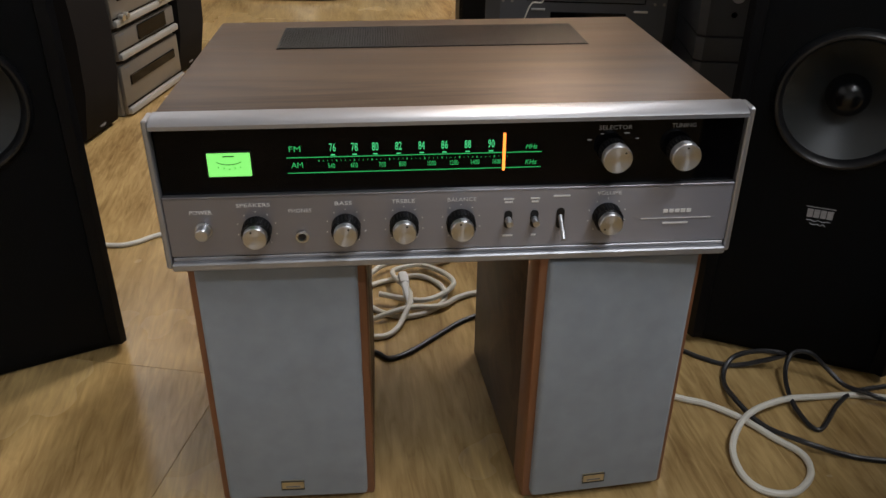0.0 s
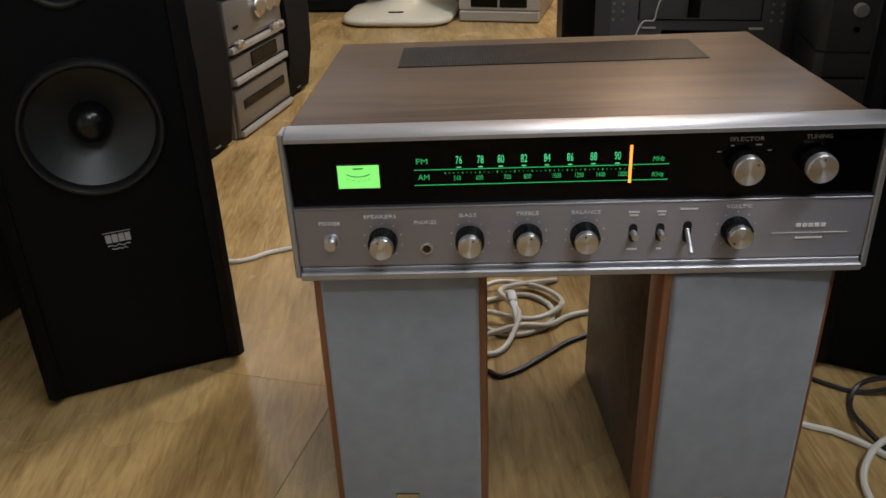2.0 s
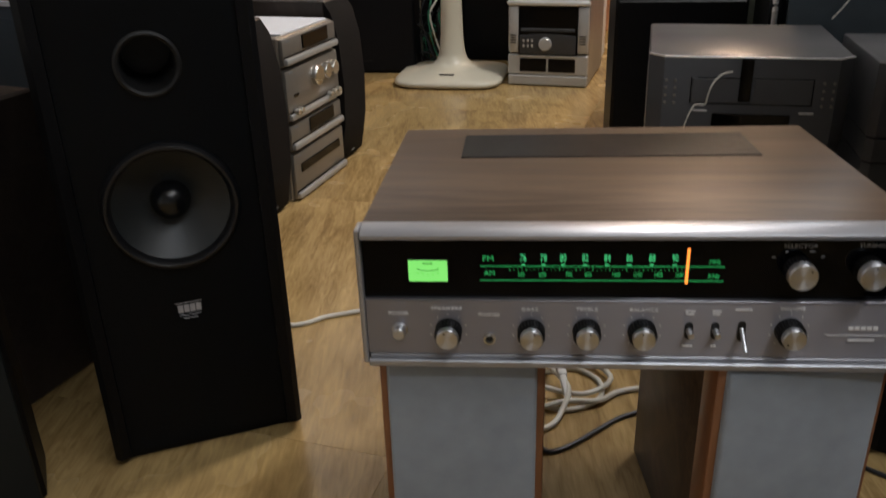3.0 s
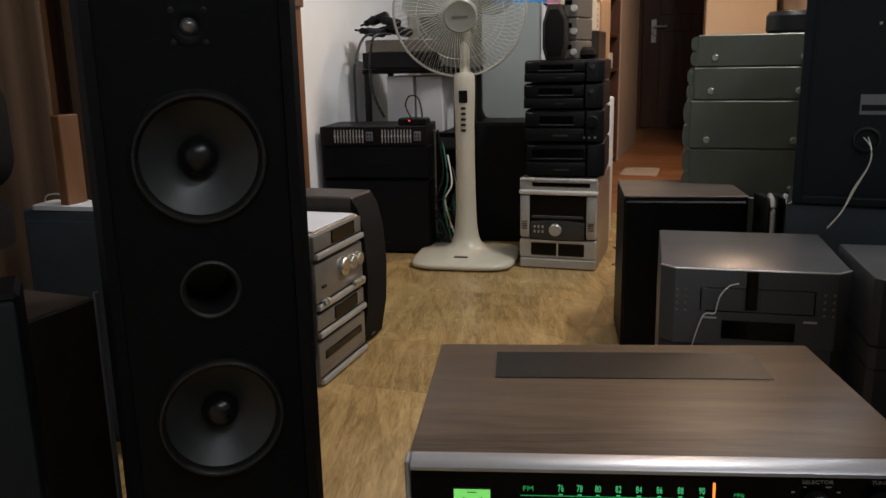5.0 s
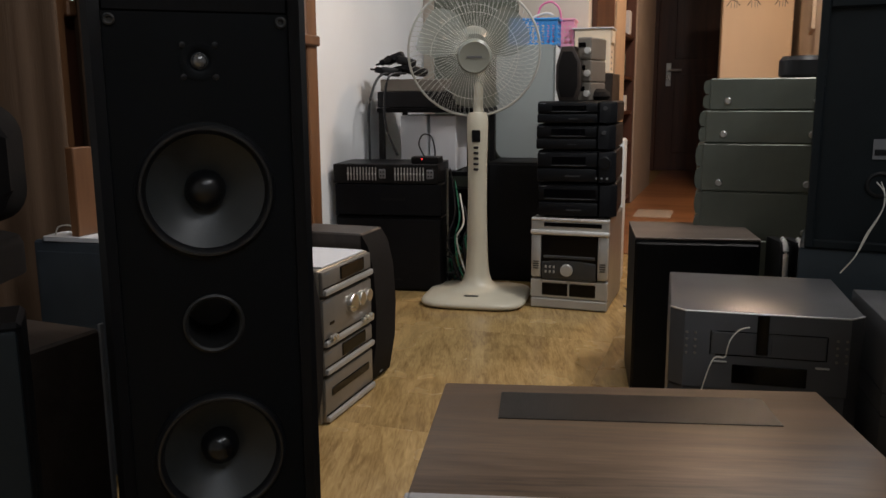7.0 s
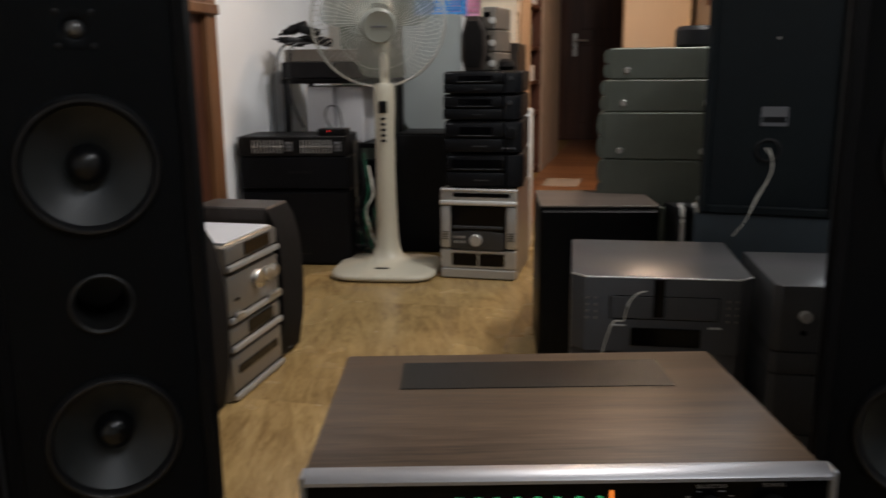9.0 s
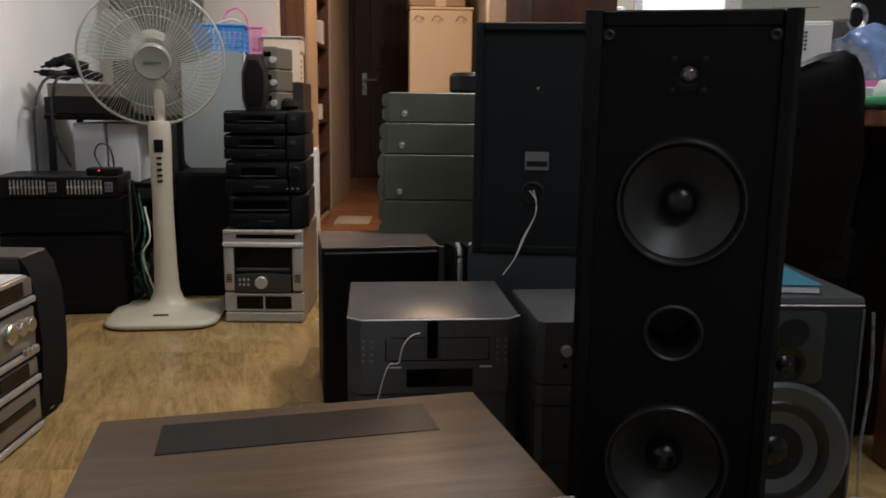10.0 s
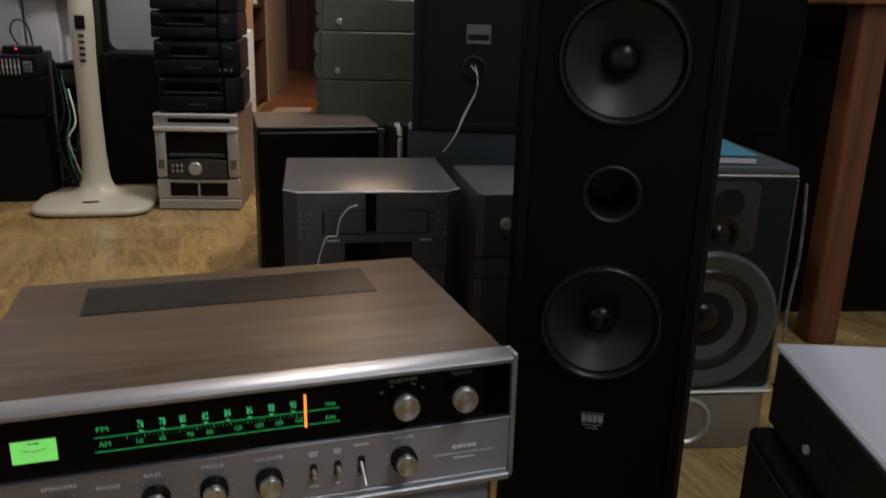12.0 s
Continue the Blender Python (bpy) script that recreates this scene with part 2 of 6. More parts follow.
M["silver_grey"] = mat("grey_green_silver_paint", (0.128, 0.142, 0.116), 0.46, 0.3, 0.09, 30, 0.06, 900)
M["dark_grey"] = mat("dark_grey_plastic", (0.0075, 0.0078, 0.0092), 0.45, 0, 0.2, 40, 0.1, 700, spec=0.3)
M["mid_black"] = mat("charcoal_plastic", (0.035, 0.038, 0.042), 0.4, 0.1, 0.15, 40, 0.05, 700)
M["mid_grey"] = mat("mid_grey_plastic", (0.16, 0.165, 0.175), 0.5, 0, 0.12, 30, 0.1, 700)
M["blue_grey"] = mat("blue_grey_vinyl", (0.030, 0.041, 0.049), 0.55, 0, 0.12, 30, 0.15, 700, spec=0.3)
M["rear_panel"] = mat("dark_teal_grey_panel", (0.007, 0.0108, 0.0128), 0.58, 0, 0.15, 30, 0.15, 700, spec=0.22)
M["brown_cabinet"] = wood_mat("dark_brown_vinyl", (0.020, 0.015, 0.012, 1), (0.045, 0.034, 0.028, 1), "x", 40, 0.42, 0.2, spec=0.35)
M["display"] = mat("dark_display_window", (0.002, 0.002, 0.0026), 0.12, 0, 0.1, 20, 0, spec=0.2)
M["cream"] = mat("cream_plastic", (0.54, 0.51, 0.41), 0.32, 0, 0.05, 14, 0.03, 400)
M["clear_blade"] = mat("translucent_pale_blade", (0.46, 0.50, 0.46), 0.25, 0, 0.03, 20, 0, alpha=0.52)
M["wire_white"] = mat("white_guard_wire", (0.56, 0.57, 0.53), 0.4, 0, 0.06, 60, 0)
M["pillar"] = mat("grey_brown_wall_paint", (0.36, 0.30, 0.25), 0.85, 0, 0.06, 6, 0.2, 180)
M["white_wall"] = mat("white_wall_paint", (0.86, 0.88, 0.90), 0.85, 0, 0.05, 4, 0.25, 180, rvar=0.05)
M["cream_wall"] = mat("cream_wall_paint", (0.66, 0.60, 0.52), 0.85, 0, 0.05, 4, 0.2, 180)
M["ceiling"] = mat("ceiling_paint", (0.72, 0.72, 0.70), 0.9, 0, 0.04, 4, 0.1, 150)
M["door_wood"] = wood_mat("dark_red_brown_door", (0.055, 0.019, 0.010, 1), (0.110, 0.042, 0.023, 1), "z", 14, 0.42, 0.4)
M["frame_wood"] = wood_mat("red_brown_frame_wood", (0.12, 0.052, 0.022, 1), (0.23, 0.11, 0.05, 1), "z", 22, 0.4, 0.4)
M["table_wood"] = wood_mat("red_brown_table_wood", (0.11, 0.035, 0.015, 1), (0.22, 0.085, 0.04, 1), "z", 22, 0.4, 0.4)
M["curtain"] = mat("brown_curtain", (0.066, 0.036, 0.017), 0.9, 0, 0.3, 12, 0.4, 300, stretch=(1, 1, 0.1))
M["carton"] = mat("corrugated_cardboard", (0.50, 0.36, 0.24), 0.85, 0, 0.08, 18, 0.2, 260, stretch=(1, 1, 0.2))
M["carton_pale"] = mat("pale_cardboard", (0.84, 0.70, 0.53), 0.85, 0, 0.06, 18, 0.2, 260, stretch=(1, 1, 0.2))
M["paper"] = mat("white_paper", (0.62, 0.63, 0.66), 0.8, 0, 0.04, 20, 0.1, 300)
M["white_plastic"] = mat("white_plastic", (0.72, 0.73, 0.72), 0.4, 0, 0.05, 20, 0.03, 400)
M["fridge"] = mat("pale_grey_enamel", (0.33, 0.37, 0.37), 0.3, 0, 0.04, 6, 0.03, 200)
M["cable_white"] = mat("white_cable_pvc", (0.64, 0.62, 0.55), 0.42, 0, 0.08, 50, 0.05, 400)
M["cable_black"] = mat("black_cable_pvc", (0.014, 0.014, 0.016), 0.38, 0, 0.2, 50, 0.05, 400)
M["blue_plastic"] = mat("blue_plastic", (0.05, 0.30, 0.72), 0.4, 0, 0.06, 20, 0.03, 400)
M["pink_plastic"] = mat("pink_plastic", (0.80, 0.36, 0.52), 0.4, 0, 0.06, 20, 0.03, 400)
M["hot_pink"] = mat("hot_pink_plastic", (0.85, 0.22, 0.48), 0.35, 0, 0.06, 20, 0.03, 400)
M["green_plastic"] = mat("green_plastic", (0.10, 0.50, 0.24), 0.4, 0, 0.06, 20, 0.03, 400)
M["brown_top_panel"] = wood_mat("mid_brown_top", (0.070, 0.052, 0.042, 1), (0.115, 0.090, 0.074, 1), "x", 40, 0.46, 0.2)
M["ring_grey"] = mat("grey_ring_plastic", (0.070, 0.080, 0.088), 0.34, 0.2, 0.1, 30, 0.05, 600)
M["smoke_front"] = mat("smoked_grey_front", (0.007, 0.0105, 0.0125), 0.36, 0, 0.15, 20, 0.05, 500, spec=0.2)
M["teal"] = mat("teal_card", (0.02, 0.15, 0.22), 0.5, 0, 0.06, 20, 0.05, 400)
M["blue_film"] = mat("blue_plastic_film", (0.22, 0.34, 0.62), 0.15, 0, 0.3, 30, 0.9, 40)
M["clear_film"] = mat("clear_plastic_bag", (0.50, 0.53, 0.56), 0.25, 0, 0.2, 30, 0.9, 40, alpha=0.4)
M["leather"] = mat("dark_brown_leather", (0.0022, 0.0017, 0.0016), 0.45, 0, 0.2, 30, 0.4, 220, spec=0.12)
M["chair_fabric"] = mat("charcoal_fabric", (0.0072, 0.0062, 0.0060), 0.85, 0, 0.15, 40, 0.5, 700, spec=0.15)
M["lavender"] = mat("pale_lavender_lid", (0.40, 0.40, 0.465), 0.5, 0, 0.04, 10, 0.03, 400)
M["panel_grey"] = mat("dark_silver_panel", (0.024, 0.029, 0.033), 0.34, 0.2, 0.1, 30, 0.05, 600)
M["beige_metal"] = mat("beige_painted_metal", (0.42, 0.41, 0.34), 0.45, 0.1, 0.06, 20, 0.05, 600)
M["slate_vinyl"] = mat("slate_blue_vinyl", (0.052, 0.066, 0.082), 0.55, 0, 0.12, 30, 0.15, 700, spec=0.3)
M["sep_black"] = mat("blue_black_plastic", (0.0052, 0.0058, 0.0072), 0.42, 0, 0.2, 40, 0.1, 700, spec=0.16)
M["fan_grey"] = mat("grey_green_plastic", (0.30, 0.315, 0.275), 0.35, 0, 0.05, 14, 0.03, 400)
M["steel"] = mat("satin_steel", (0.60, 0.60, 0.58), 0.3, 1.0, 0.06, 60, 0.05, 500)
M["red_led"] = mat("red_led", (0.5, 0.02, 0.02), 0.4, emit=(1, 0.03, 0.03), emit_power=3.0, bump=0)
M["green_wire"] = mat("green_wire", (0.02, 0.16, 0.09), 0.45, 0, 0.1, 40, 0.0)
M["window_glow"] = mat("bright_window_sky", (0.8, 0.85, 0.9), 0.6, emit=(0.84, 0.92, 1.0), emit_power=1.6, bump=0)

# ---- building helpers ----


def add_box(bm, size, c=(0, 0, 0), bevel=0.002, seg=1, rot=None):
    r = bmesh.ops.create_cube(bm, size=1.0)
    vs = r["verts"]
    bmesh.ops.scale(bm, vec=size, verts=vs)
    if bevel > 0:
        es = list({e for v in vs for e in v.link_edges})
        o = bmesh.ops.bevel(bm, geom=es, offset=min(bevel, min(size) * 0.45), segments=seg, affect="EDGES", profile=0.5)
        vs = list({v for f in o["faces"] for v in f.verts} | {v for v in vs if v.is_valid})
    m = Matrix.Translation(c) @ (rot if rot is not None else Matrix())
    bmesh.ops.transform(bm, matrix=m, verts=vs)
    return bm


def box(size, c=(0, 0, 0), bevel=0.002, seg=1, rot=None):
    return add_box(bmesh.new(), size, c, bevel, seg, rot)


def add_lathe(bm, profile, m=None, seg=40):
    """Turn a profile of (radius, height) round the local z axis."""
    rings = []
    for r, z in profile:
        if r < 1e-6:
            rings.append([bm.verts.new((0, 0, z))])
        else:
            rings.append([bm.verts.new((r * math.cos(2 * math.pi * k / seg), r * math.sin(2 * math.pi * k / seg), z)) for k in range(seg)])
    for a, b in zip(rings, rings[1:]):
        for k in range(seg):
            q = (k + 1) % seg
            if len(a) == 1 and len(b) > 1:
                bm.faces.new((a[0], b[k], b[q]))
            elif len(b) == 1 and len(a) > 1:
                bm.faces.new((a[k], b[0], a[q]))
            elif len(a) > 1:
                bm.faces.new((a[k], b[k], b[q], a[q]))
    if m is not None:
        bmesh.ops.transform(bm, matrix=m, verts=[v for r in rings for v in r])
    return bm


def lathe(profile, m=None, seg=40):
    return add_lathe(bmesh.new(), profile, m, seg)


FRONT = Matrix.Rotation(radians(90), 4, "X")  # local z of a turned part looks towards -y


def at_front(x, y, z):
    return Matrix.Translation((x, y, z)) @ FRONT


def spline(pts, n=8, closed=False):
    """Points of a smooth curve through pts."""
    out = []
    p = [Vector(q) for q in pts]
    k = len(p)
    for i in range(k if closed else k - 1):
        g = (lambda j: p[j % k]) if closed else (lambda j: p[min(max(j, 0), k - 1)])
        a, b, c, d = g(i - 1), g(i), g(i + 1), g(i + 2)
        for s in range(n):
            u = s / n
            out.append(0.5 * (2 * b + (c - a) * u + (2 * a - 5 * b + 4 * c - d) * u * u + (3 * b - a - 3 * c + d) * u ** 3))
    if not closed:
        out.append(p[-1])
    return out


def add_tube(bm, pts, r, sides=8, closed=False, flat=1.0):
    pts = [Vector(q) for q in pts]
    n = len(pts)
    rings = []
    up = Vector((0, 0, 1))
    for i, q in enumerate(pts):
        t = (pts[(i + 1) % n] - pts[i - 1]) if closed else (pts[min(i + 1, n - 1)] - pts[max(i - 1, 0)])
        t = t.normalized() if t.length > 1e-9 else Vector((1, 0, 0))
        s = t.cross(up if abs(t.z) < 0.95 else Vector((0, 1, 0))).normalized()
        u = s.cross(t)
        rings.append([bm.verts.new(q + (s * math.cos(2 * math.pi * k / sides) * flat + u * math.sin(2 * math.pi * k / sides)) * r) for k in range(sides)])
    for i in range(n if closed else n - 1):
        a, b = rings[i], rings[(i + 1) % n]
        for k in range(sides):
            bm.faces.new((a[k], a[(k + 1) % sides], b[(k + 1) % sides], b[k]))
    if not closed:
        bm.faces.new(rings[0])
        bm.faces.new(rings[-1][::-1])
    return bm


def tube(pts, r, sides=8, closed=False, flat=1.0):
    return add_tube(bmesh.new(), pts, r, sides, closed, flat)


def add_prism(bm, outline, depth, m=None, bevel=0.0):
    """A flat outline of (x, y) pushed up by depth along z."""
    lo = [bm.verts.new((x, y, 0)) for x, y in outline]
    hi = [bm.verts.new((x, y, depth)) for x, y in outline]
    n = len(lo)
    bm.faces.new(lo[::-1])
    top = bm.faces.new(hi)
    for k in range(n):
        bm.faces.new((lo[k], lo[(k + 1) % n], hi[(k + 1) % n], hi[k]))
    vs = lo + hi
    if bevel:
        o = bmesh.ops.bevel(bm, geom=list(top.edges), offset=bevel, segments=2, affect="EDGES", profile=0.5)
        vs = list({v for v in vs if v.is_valid} | {v for f in o["faces"] for v in f.verts})
    if m is not None:
        bmesh.ops.transform(bm, matrix=m, verts=vs)
    return bm


def prism(outline, depth, m=None, bevel=0.0):
    return add_prism(bmesh.new(), outline, depth, m, bevel)


def round_rect(w, d, r, n=6, cx=0.0, cy=0.0):
    out = []
    for k, (sx, sy) in enumerate(((1, 1), (-1, 1), (-1, -1), (1, -1))):
        for i in range(n + 1):
            a = math.pi / 2 * (k + i / n)
            out.append((cx + sx * (w / 2 - r) + r * math.cos(a), cy + sy * (d / 2 - r) + r * math.sin(a)))
    return out


def mesh_of(name, bm, material, smooth=35):
    me = bpy.data.meshes.new(name)
    bmesh.ops.recalc_face_normals(bm, faces=bm.faces)
    bm.to_mesh(me)
    bm.free()
    me.materials.append(material)
    if smooth:
        me.polygons.foreach_set("use_smooth", [True] * len(me.polygons))
        me.set_sharp_from_angle(angle=radians(smooth))
    return me


def part(name, bm, material, parent, label="", smooth=35):
    ob = new(name, mesh_of(name, bm, M[material], smooth))
    ob.parent = parent
    if label:
        ob["label"] = label
    return ob


def thing(name, label, category, x=0.0, y=0.0, z=0.0, rz=0.0, group="", kind="", rx=0.0, ry=0.0):
    ob = new(name)
    ob.empty_display_size = 0.05
    ob.matrix_basis = pose(x, y, z, rx, ry, rz)
    return tagged(ob, label, category, group, kind)


def solo(name, bm, material, label, category, group="", kind="", m=None, smooth=35):
    ob = new(name, mesh_of(name, bm, M[material], smooth))
    if m is not None:
        ob.matrix_basis = m
    return tagged(ob, label, category, group, kind)


def words(text, size, x, y, z, material, parent, name="lettering", width=None, align="CENTER", shear=0.0):
    """Raised lettering on a face that looks towards -y, as a mesh."""
    cu = bpy.data.curves.new(name, "FONT")
    cu.body, cu.size, cu.extrude, cu.align_x, cu.align_y, cu.shear = text, size, 0.00015, align, "CENTER", shear
    cu.resolution_u = 2
    tmp = new(name + "_tmp", cu)
    bpy.context.view_layer.update()
    me = bpy.data.meshes.new_from_object(tmp.evaluated_get(bpy.context.evaluated_depsgraph_get()))
    bpy.data.objects.remove(tmp)
    me.materials.clear()
    me.materials.append(M[material])
    xs = [v.co.x for v in me.vertices]
    k = width / (max(xs) - min(xs)) if width else 1.0
    me.transform(Matrix.Translation((x, y, z)) @ FRONT @ Matrix.Diagonal((k, 1, 1, 1)))
    ob = new(name, me)
    ob.parent = parent
    return ob


def bars(parent, x, y, z, w, h, material, rows=1, name="print_bar"):
    for k in range(rows):
        part(name, box((w * (1 - 0.2 * k), 0.0004, h), (x, y, z - k * h * 1.9), 0), material, parent)

# ---- the room, turned 13 degrees from the receiver ----
TURN_ROOM = -13.0
CU, SU = math.cos(radians(TURN_ROOM)), math.sin(radians(TURN_ROOM))


def rm(u, v, z=0.0, turn=0.0):
    """A pose from the room's own axes: u to the right, v ahead."""
    return pose(CU * u - SU * v, SU * u + CU * v, z, 0, 0, TURN_ROOM + turn)


def room_box(name, u0, u1, v0, v1, z0, z1, material, label="", category="wall", bevel=0.0):
    bm = box((u1 - u0, v1 - v0, z1 - z0), (0, 0, 0), bevel)
    return solo(name, bm, material, label, category, kind="structure", m=rm((u0 + u1) / 2, (v0 + v1) / 2, (z0 + z1) / 2))


floor = room_box("floor", -2.6, 3.2, -2.6, 8.7, -0.12, -0.004, "grout", "honey-coloured wood-look floor with fine joints", "floor")
room_box("ceiling", -2.6, 3.2, -2.6, 8.7, 2.6, 2.7, "ceiling", "plain pale painted ceiling", "ceiling")
WT = 0.12
LW = -1.51
room_box("wall_left", LW - WT, LW, 2.60, 3.74, 0, 2.6, "white_wall", "bright white painted side wall")
room_box("wall_left_near", LW - WT, LW, -2.6, 1.42, 0, 2.6, "white_wall", "white painted side wall behind a curtain")
room_box("wall_left_sill", LW - WT, LW, 1.42, 2.60, 0, 0.90, "door_wood", "dark wooden panel below the window")
room_box("wall_left_lintel", LW - WT, LW, 1.42, 2.60, 2.1, 2.6, "white_wall", "white painted wall above the window")
room_box("wall_back", LW - WT, -0.72, 3.74, 3.74 + WT, 0, 2.6, "cream_wall", "cream painted back wall")
room_box("wall_hall_side", -0.72 - WT, -0.72, 3.74 + WT, 4.86, 0, 2.6, "cream_wall", "cream painted hall wall")
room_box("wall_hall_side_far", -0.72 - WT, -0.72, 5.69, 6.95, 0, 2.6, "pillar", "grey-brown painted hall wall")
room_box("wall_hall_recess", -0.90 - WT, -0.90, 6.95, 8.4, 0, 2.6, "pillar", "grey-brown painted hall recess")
room_box("wall_hall_niche", -0.72 - 0.5, -0.72 - 0.45, 4.80, 5.75, 0, 2.6, "door_wood", "dark back of a shelf niche")
room_box("wall_hall_end", -1.3, 3.2, 8.4, 8.4 + WT, 0, 2.6, "cream_wall", "cream painted wall at the hall's end")
room_box("wall_back_right", 0.30, 3.2, 3.3, 3.3 + WT, 0, 2.6, "cream_wall", "cream painted wall behind the desk")
room_box("wall_hall_right", 0.30, 0.30 + WT, 3.42, 8.4, 0, 2.6, "cream_wall", "cream painted hall wall")
room_box("wall_right", 3.2, 3.2 + WT, -2.6, 3.3, 0, 2.6, "white_wall", "white painted side wall")
room_box("wall_near", -2.6, 3.2, -2.6 - WT, -2.6, 0, 2.6, "white_wall", "white painted wall behind the viewer")

# window in the side wall
win = thing("window_1", "bright daylit window in a brown wooden frame", "window", kind="structure")
win.matrix_basis = rm(LW, 2.01, 0.90)
part("window_frame", add_box(add_box(box((0.13, 0.05, 1.2), (-0.06, 0.565, 0.6), 0.003), (0.13, 0.05, 1.2), (-0.06, -0.565, 0.6), 0.003), (0.10, 0.04, 1.2), (-0.06, -0.02, 0.6), 0.003), "frame_wood", win)
part("window_sill", box((0.17, 1.18, 0.035), (-0.045, 0, 0.018), 0.004), "frame_wood", win)
for k in (-0.29, 0.27):
    part("pane", box((0.006, 0.53, 1.13), (-0.09, k, 0.61), 0), "window_glow", win)
jamb = room_box("trim", LW - 0.005, LW + 0.025, 2.535, 2.605, 0, 2.6, "frame_wood", "reddish-brown wooden window post", "trim", 0.004)
room_box("trim", LW - 0.005, LW + 0.03, 1.345, 1.42, 0, 2.6, "frame_wood", "reddish-brown wooden post beside a curtain", "trim", 0.004)


def curtain(u, v, w, h):
    bm = bmesh.new()
    n = 60
    lo = []
    for k in range(n + 1):
        a = k / n
        dx = 0.025 * math.sin(a * 34) + 0.012 * math.sin(a * 71 + 1)
        lo.append((dx, (a - 0.5) * w))
    vs = [[bm.verts.new((x + e, y, z)) for x, y in lo] for e, z in ((0, 0.02), (0, h), (-0.006, h), (-0.006, 0.02))]
    for j in range(4):
        a, b = vs[j], vs[(j + 1) % 4]
        for k in range(n):
            bm.faces.new((a[k], a[k + 1], b[k + 1], b[k]))
    return solo("curtain", bm, "curtain", "brown hanging curtain in soft folds", "curtain", m=rm(u, v, 0), smooth=80)


curtain(LW + 0.07, 1.0, 0.66, 2.35)
curtain(LW + 0.07, 1.55, 0.28, 2.35)

# hall end door with lever handle
door = thing("door_1", "closed dark reddish-brown wooden hall door", "door", kind="structure")
door.matrix_basis = rm(-0.38, 8.4, 0)
part("door_leaf", box((0.86, 0.04, 2.05), (0, -0.03, 1.03), 0.003), "door_wood", door)
for z, hh in ((0.55, 0.75), (1.50, 0.85)):
    part("door_panel", box((0.58, 0.012, hh), (0.02, -0.054, z), 0.006), "door_wood", door)
hd = part("door_handle", box((0.05, 0.012, 0.22), (-0.325, -0.057, 0.93), 0.004), "steel", door, "satin metal lever handle")
part("lever", tube([(-0.325, -0.06, 0.97), (-0.325, -0.10, 0.97), (-0.20, -0.10, 0.97)], 0.011, 8), "silver_bright", hd)
part("bolt_knob", lathe([(0, 0.03), (0.018, 0.03), (0.02, 0.0)], at_front(0.33, -0.05, 1.52), 16), "steel", door)
room_box("trim", -0.90, -0.81, 8.34, 8.4, 0, 2.12, "door_wood", "dark wooden door frame", "trim", 0.004)
room_box("trim", 0.05, 0.12, 8.34, 8.4, 0, 2.12, "door_wood", "dark wooden door frame", "trim", 0.004)
room_box("trim", -0.725, -0.695, 3.83, 4.40, 0, 2.2, "door_wood", "dark brown wooden door in the hall wall", "trim", 0.004)
room_box("trim", -0.725, -0.69, 4.46, 4.83, 0, 2.6, "carton", "pale wooden post in the hall", "trim", 0.004)

# shelf niche with small goods
niche = thing("wall_shelf", "dark wooden shelf niche with small goods", "shelf")
niche.matrix_basis = rm(-0.94, 5.275, 0)
for z in (0.05, 0.42, 0.62, 0.84, 1.10, 1.40, 1.75):
    part("shelf_board", box((0.40, 0.80, 0.022), (0, 0, z), 0.002), "door_wood", niche)
for v in (-0.41, 0.41):
    part("side_panel", box((0.42, 0.02, 2.2), (0, v, 1.1), 0.002), "door_wood", niche)
for i, (v, z, w, hh, m_) in enumerate(((-0.2, 0.431, 0.10, 0.09, "mid_grey"), (0.1, 0.631, 0.07, 0.10, "white_plastic"), (-0.05, 0.851, 0.12, 0.13, "silver_grey"),
                                       (0.2, 1.111, 0.10, 0.15, "paper"), (-0.2, 1.111, 0.12, 0.10, "dark_grey"), (0.0, 1.411, 0.14, 0.12, "carton"))):
    solo("small_box", box((0.12, w, hh), (0, 0, hh / 2), 0.004), m_, "small goods box lying on a dark shelf", "box", m=rm(-0.80, 5.275 + v, z))

rug = solo("floor_mat", prism(round_rect(0.22, 0.36, 0.02), 0.006), "pillar", "small pale patterned mat on the hall floor", "mat", m=rm(-0.52, 5.15, 0.001))

# ---- the receiver ----
rec = thing("stereo_receiver", "vintage silver stereo receiver with walnut cover, lit green dial", "receiver", 0.0245, 0.572, 0.2685, 0, ry=-0.5)
bm = box((0.4425, 0.324, 0.1085), (-0.0008, 0.184, 0.0565), 0.003, 2)
for w_ in bm.verts:
    if w_.co.z > 0.06:  # the cover falls a little towards the back
        w_.co.z += 0.0048 - (w_.co.y - 0.022) * 0.0340
part("cabinet", bm, "walnut", rec, "walnut-grain vinyl cover")
lip = [(0.0, 0.1148), (0.0, 0.1178), (0.003, 0.1200), (0.014, 0.1226), (0.020, 0.1220), (0.022, 0.1120), (0.012, 0.1115), (0.012, 0.1148)]
part("top_trim", prism([(y, z) for y, z in lip], 0.4334, Matrix(((0, 0, 1, -0.2167), (1, 0, 0, 0), (0, 1, 0, 0), (0, 0, 0, 1))), 0.0005), "alu_frame", rec, "satin aluminium top trim")
part("bottom_trim", add_box(box((0.434, 0.022, 0.0065), (0, 0.010, 0.0033), 0.0012), (0.432, 0.018, 0.003), (0, 0.013, 0.008), 0.0005), "alu_frame", rec)
for s in (-1, 1):
    part("side_trim", box((0.0044, 0.019, 0.1205), (s * 0.2198, 0.0128, 0.0608), 0.0010), "alu_frame", rec)
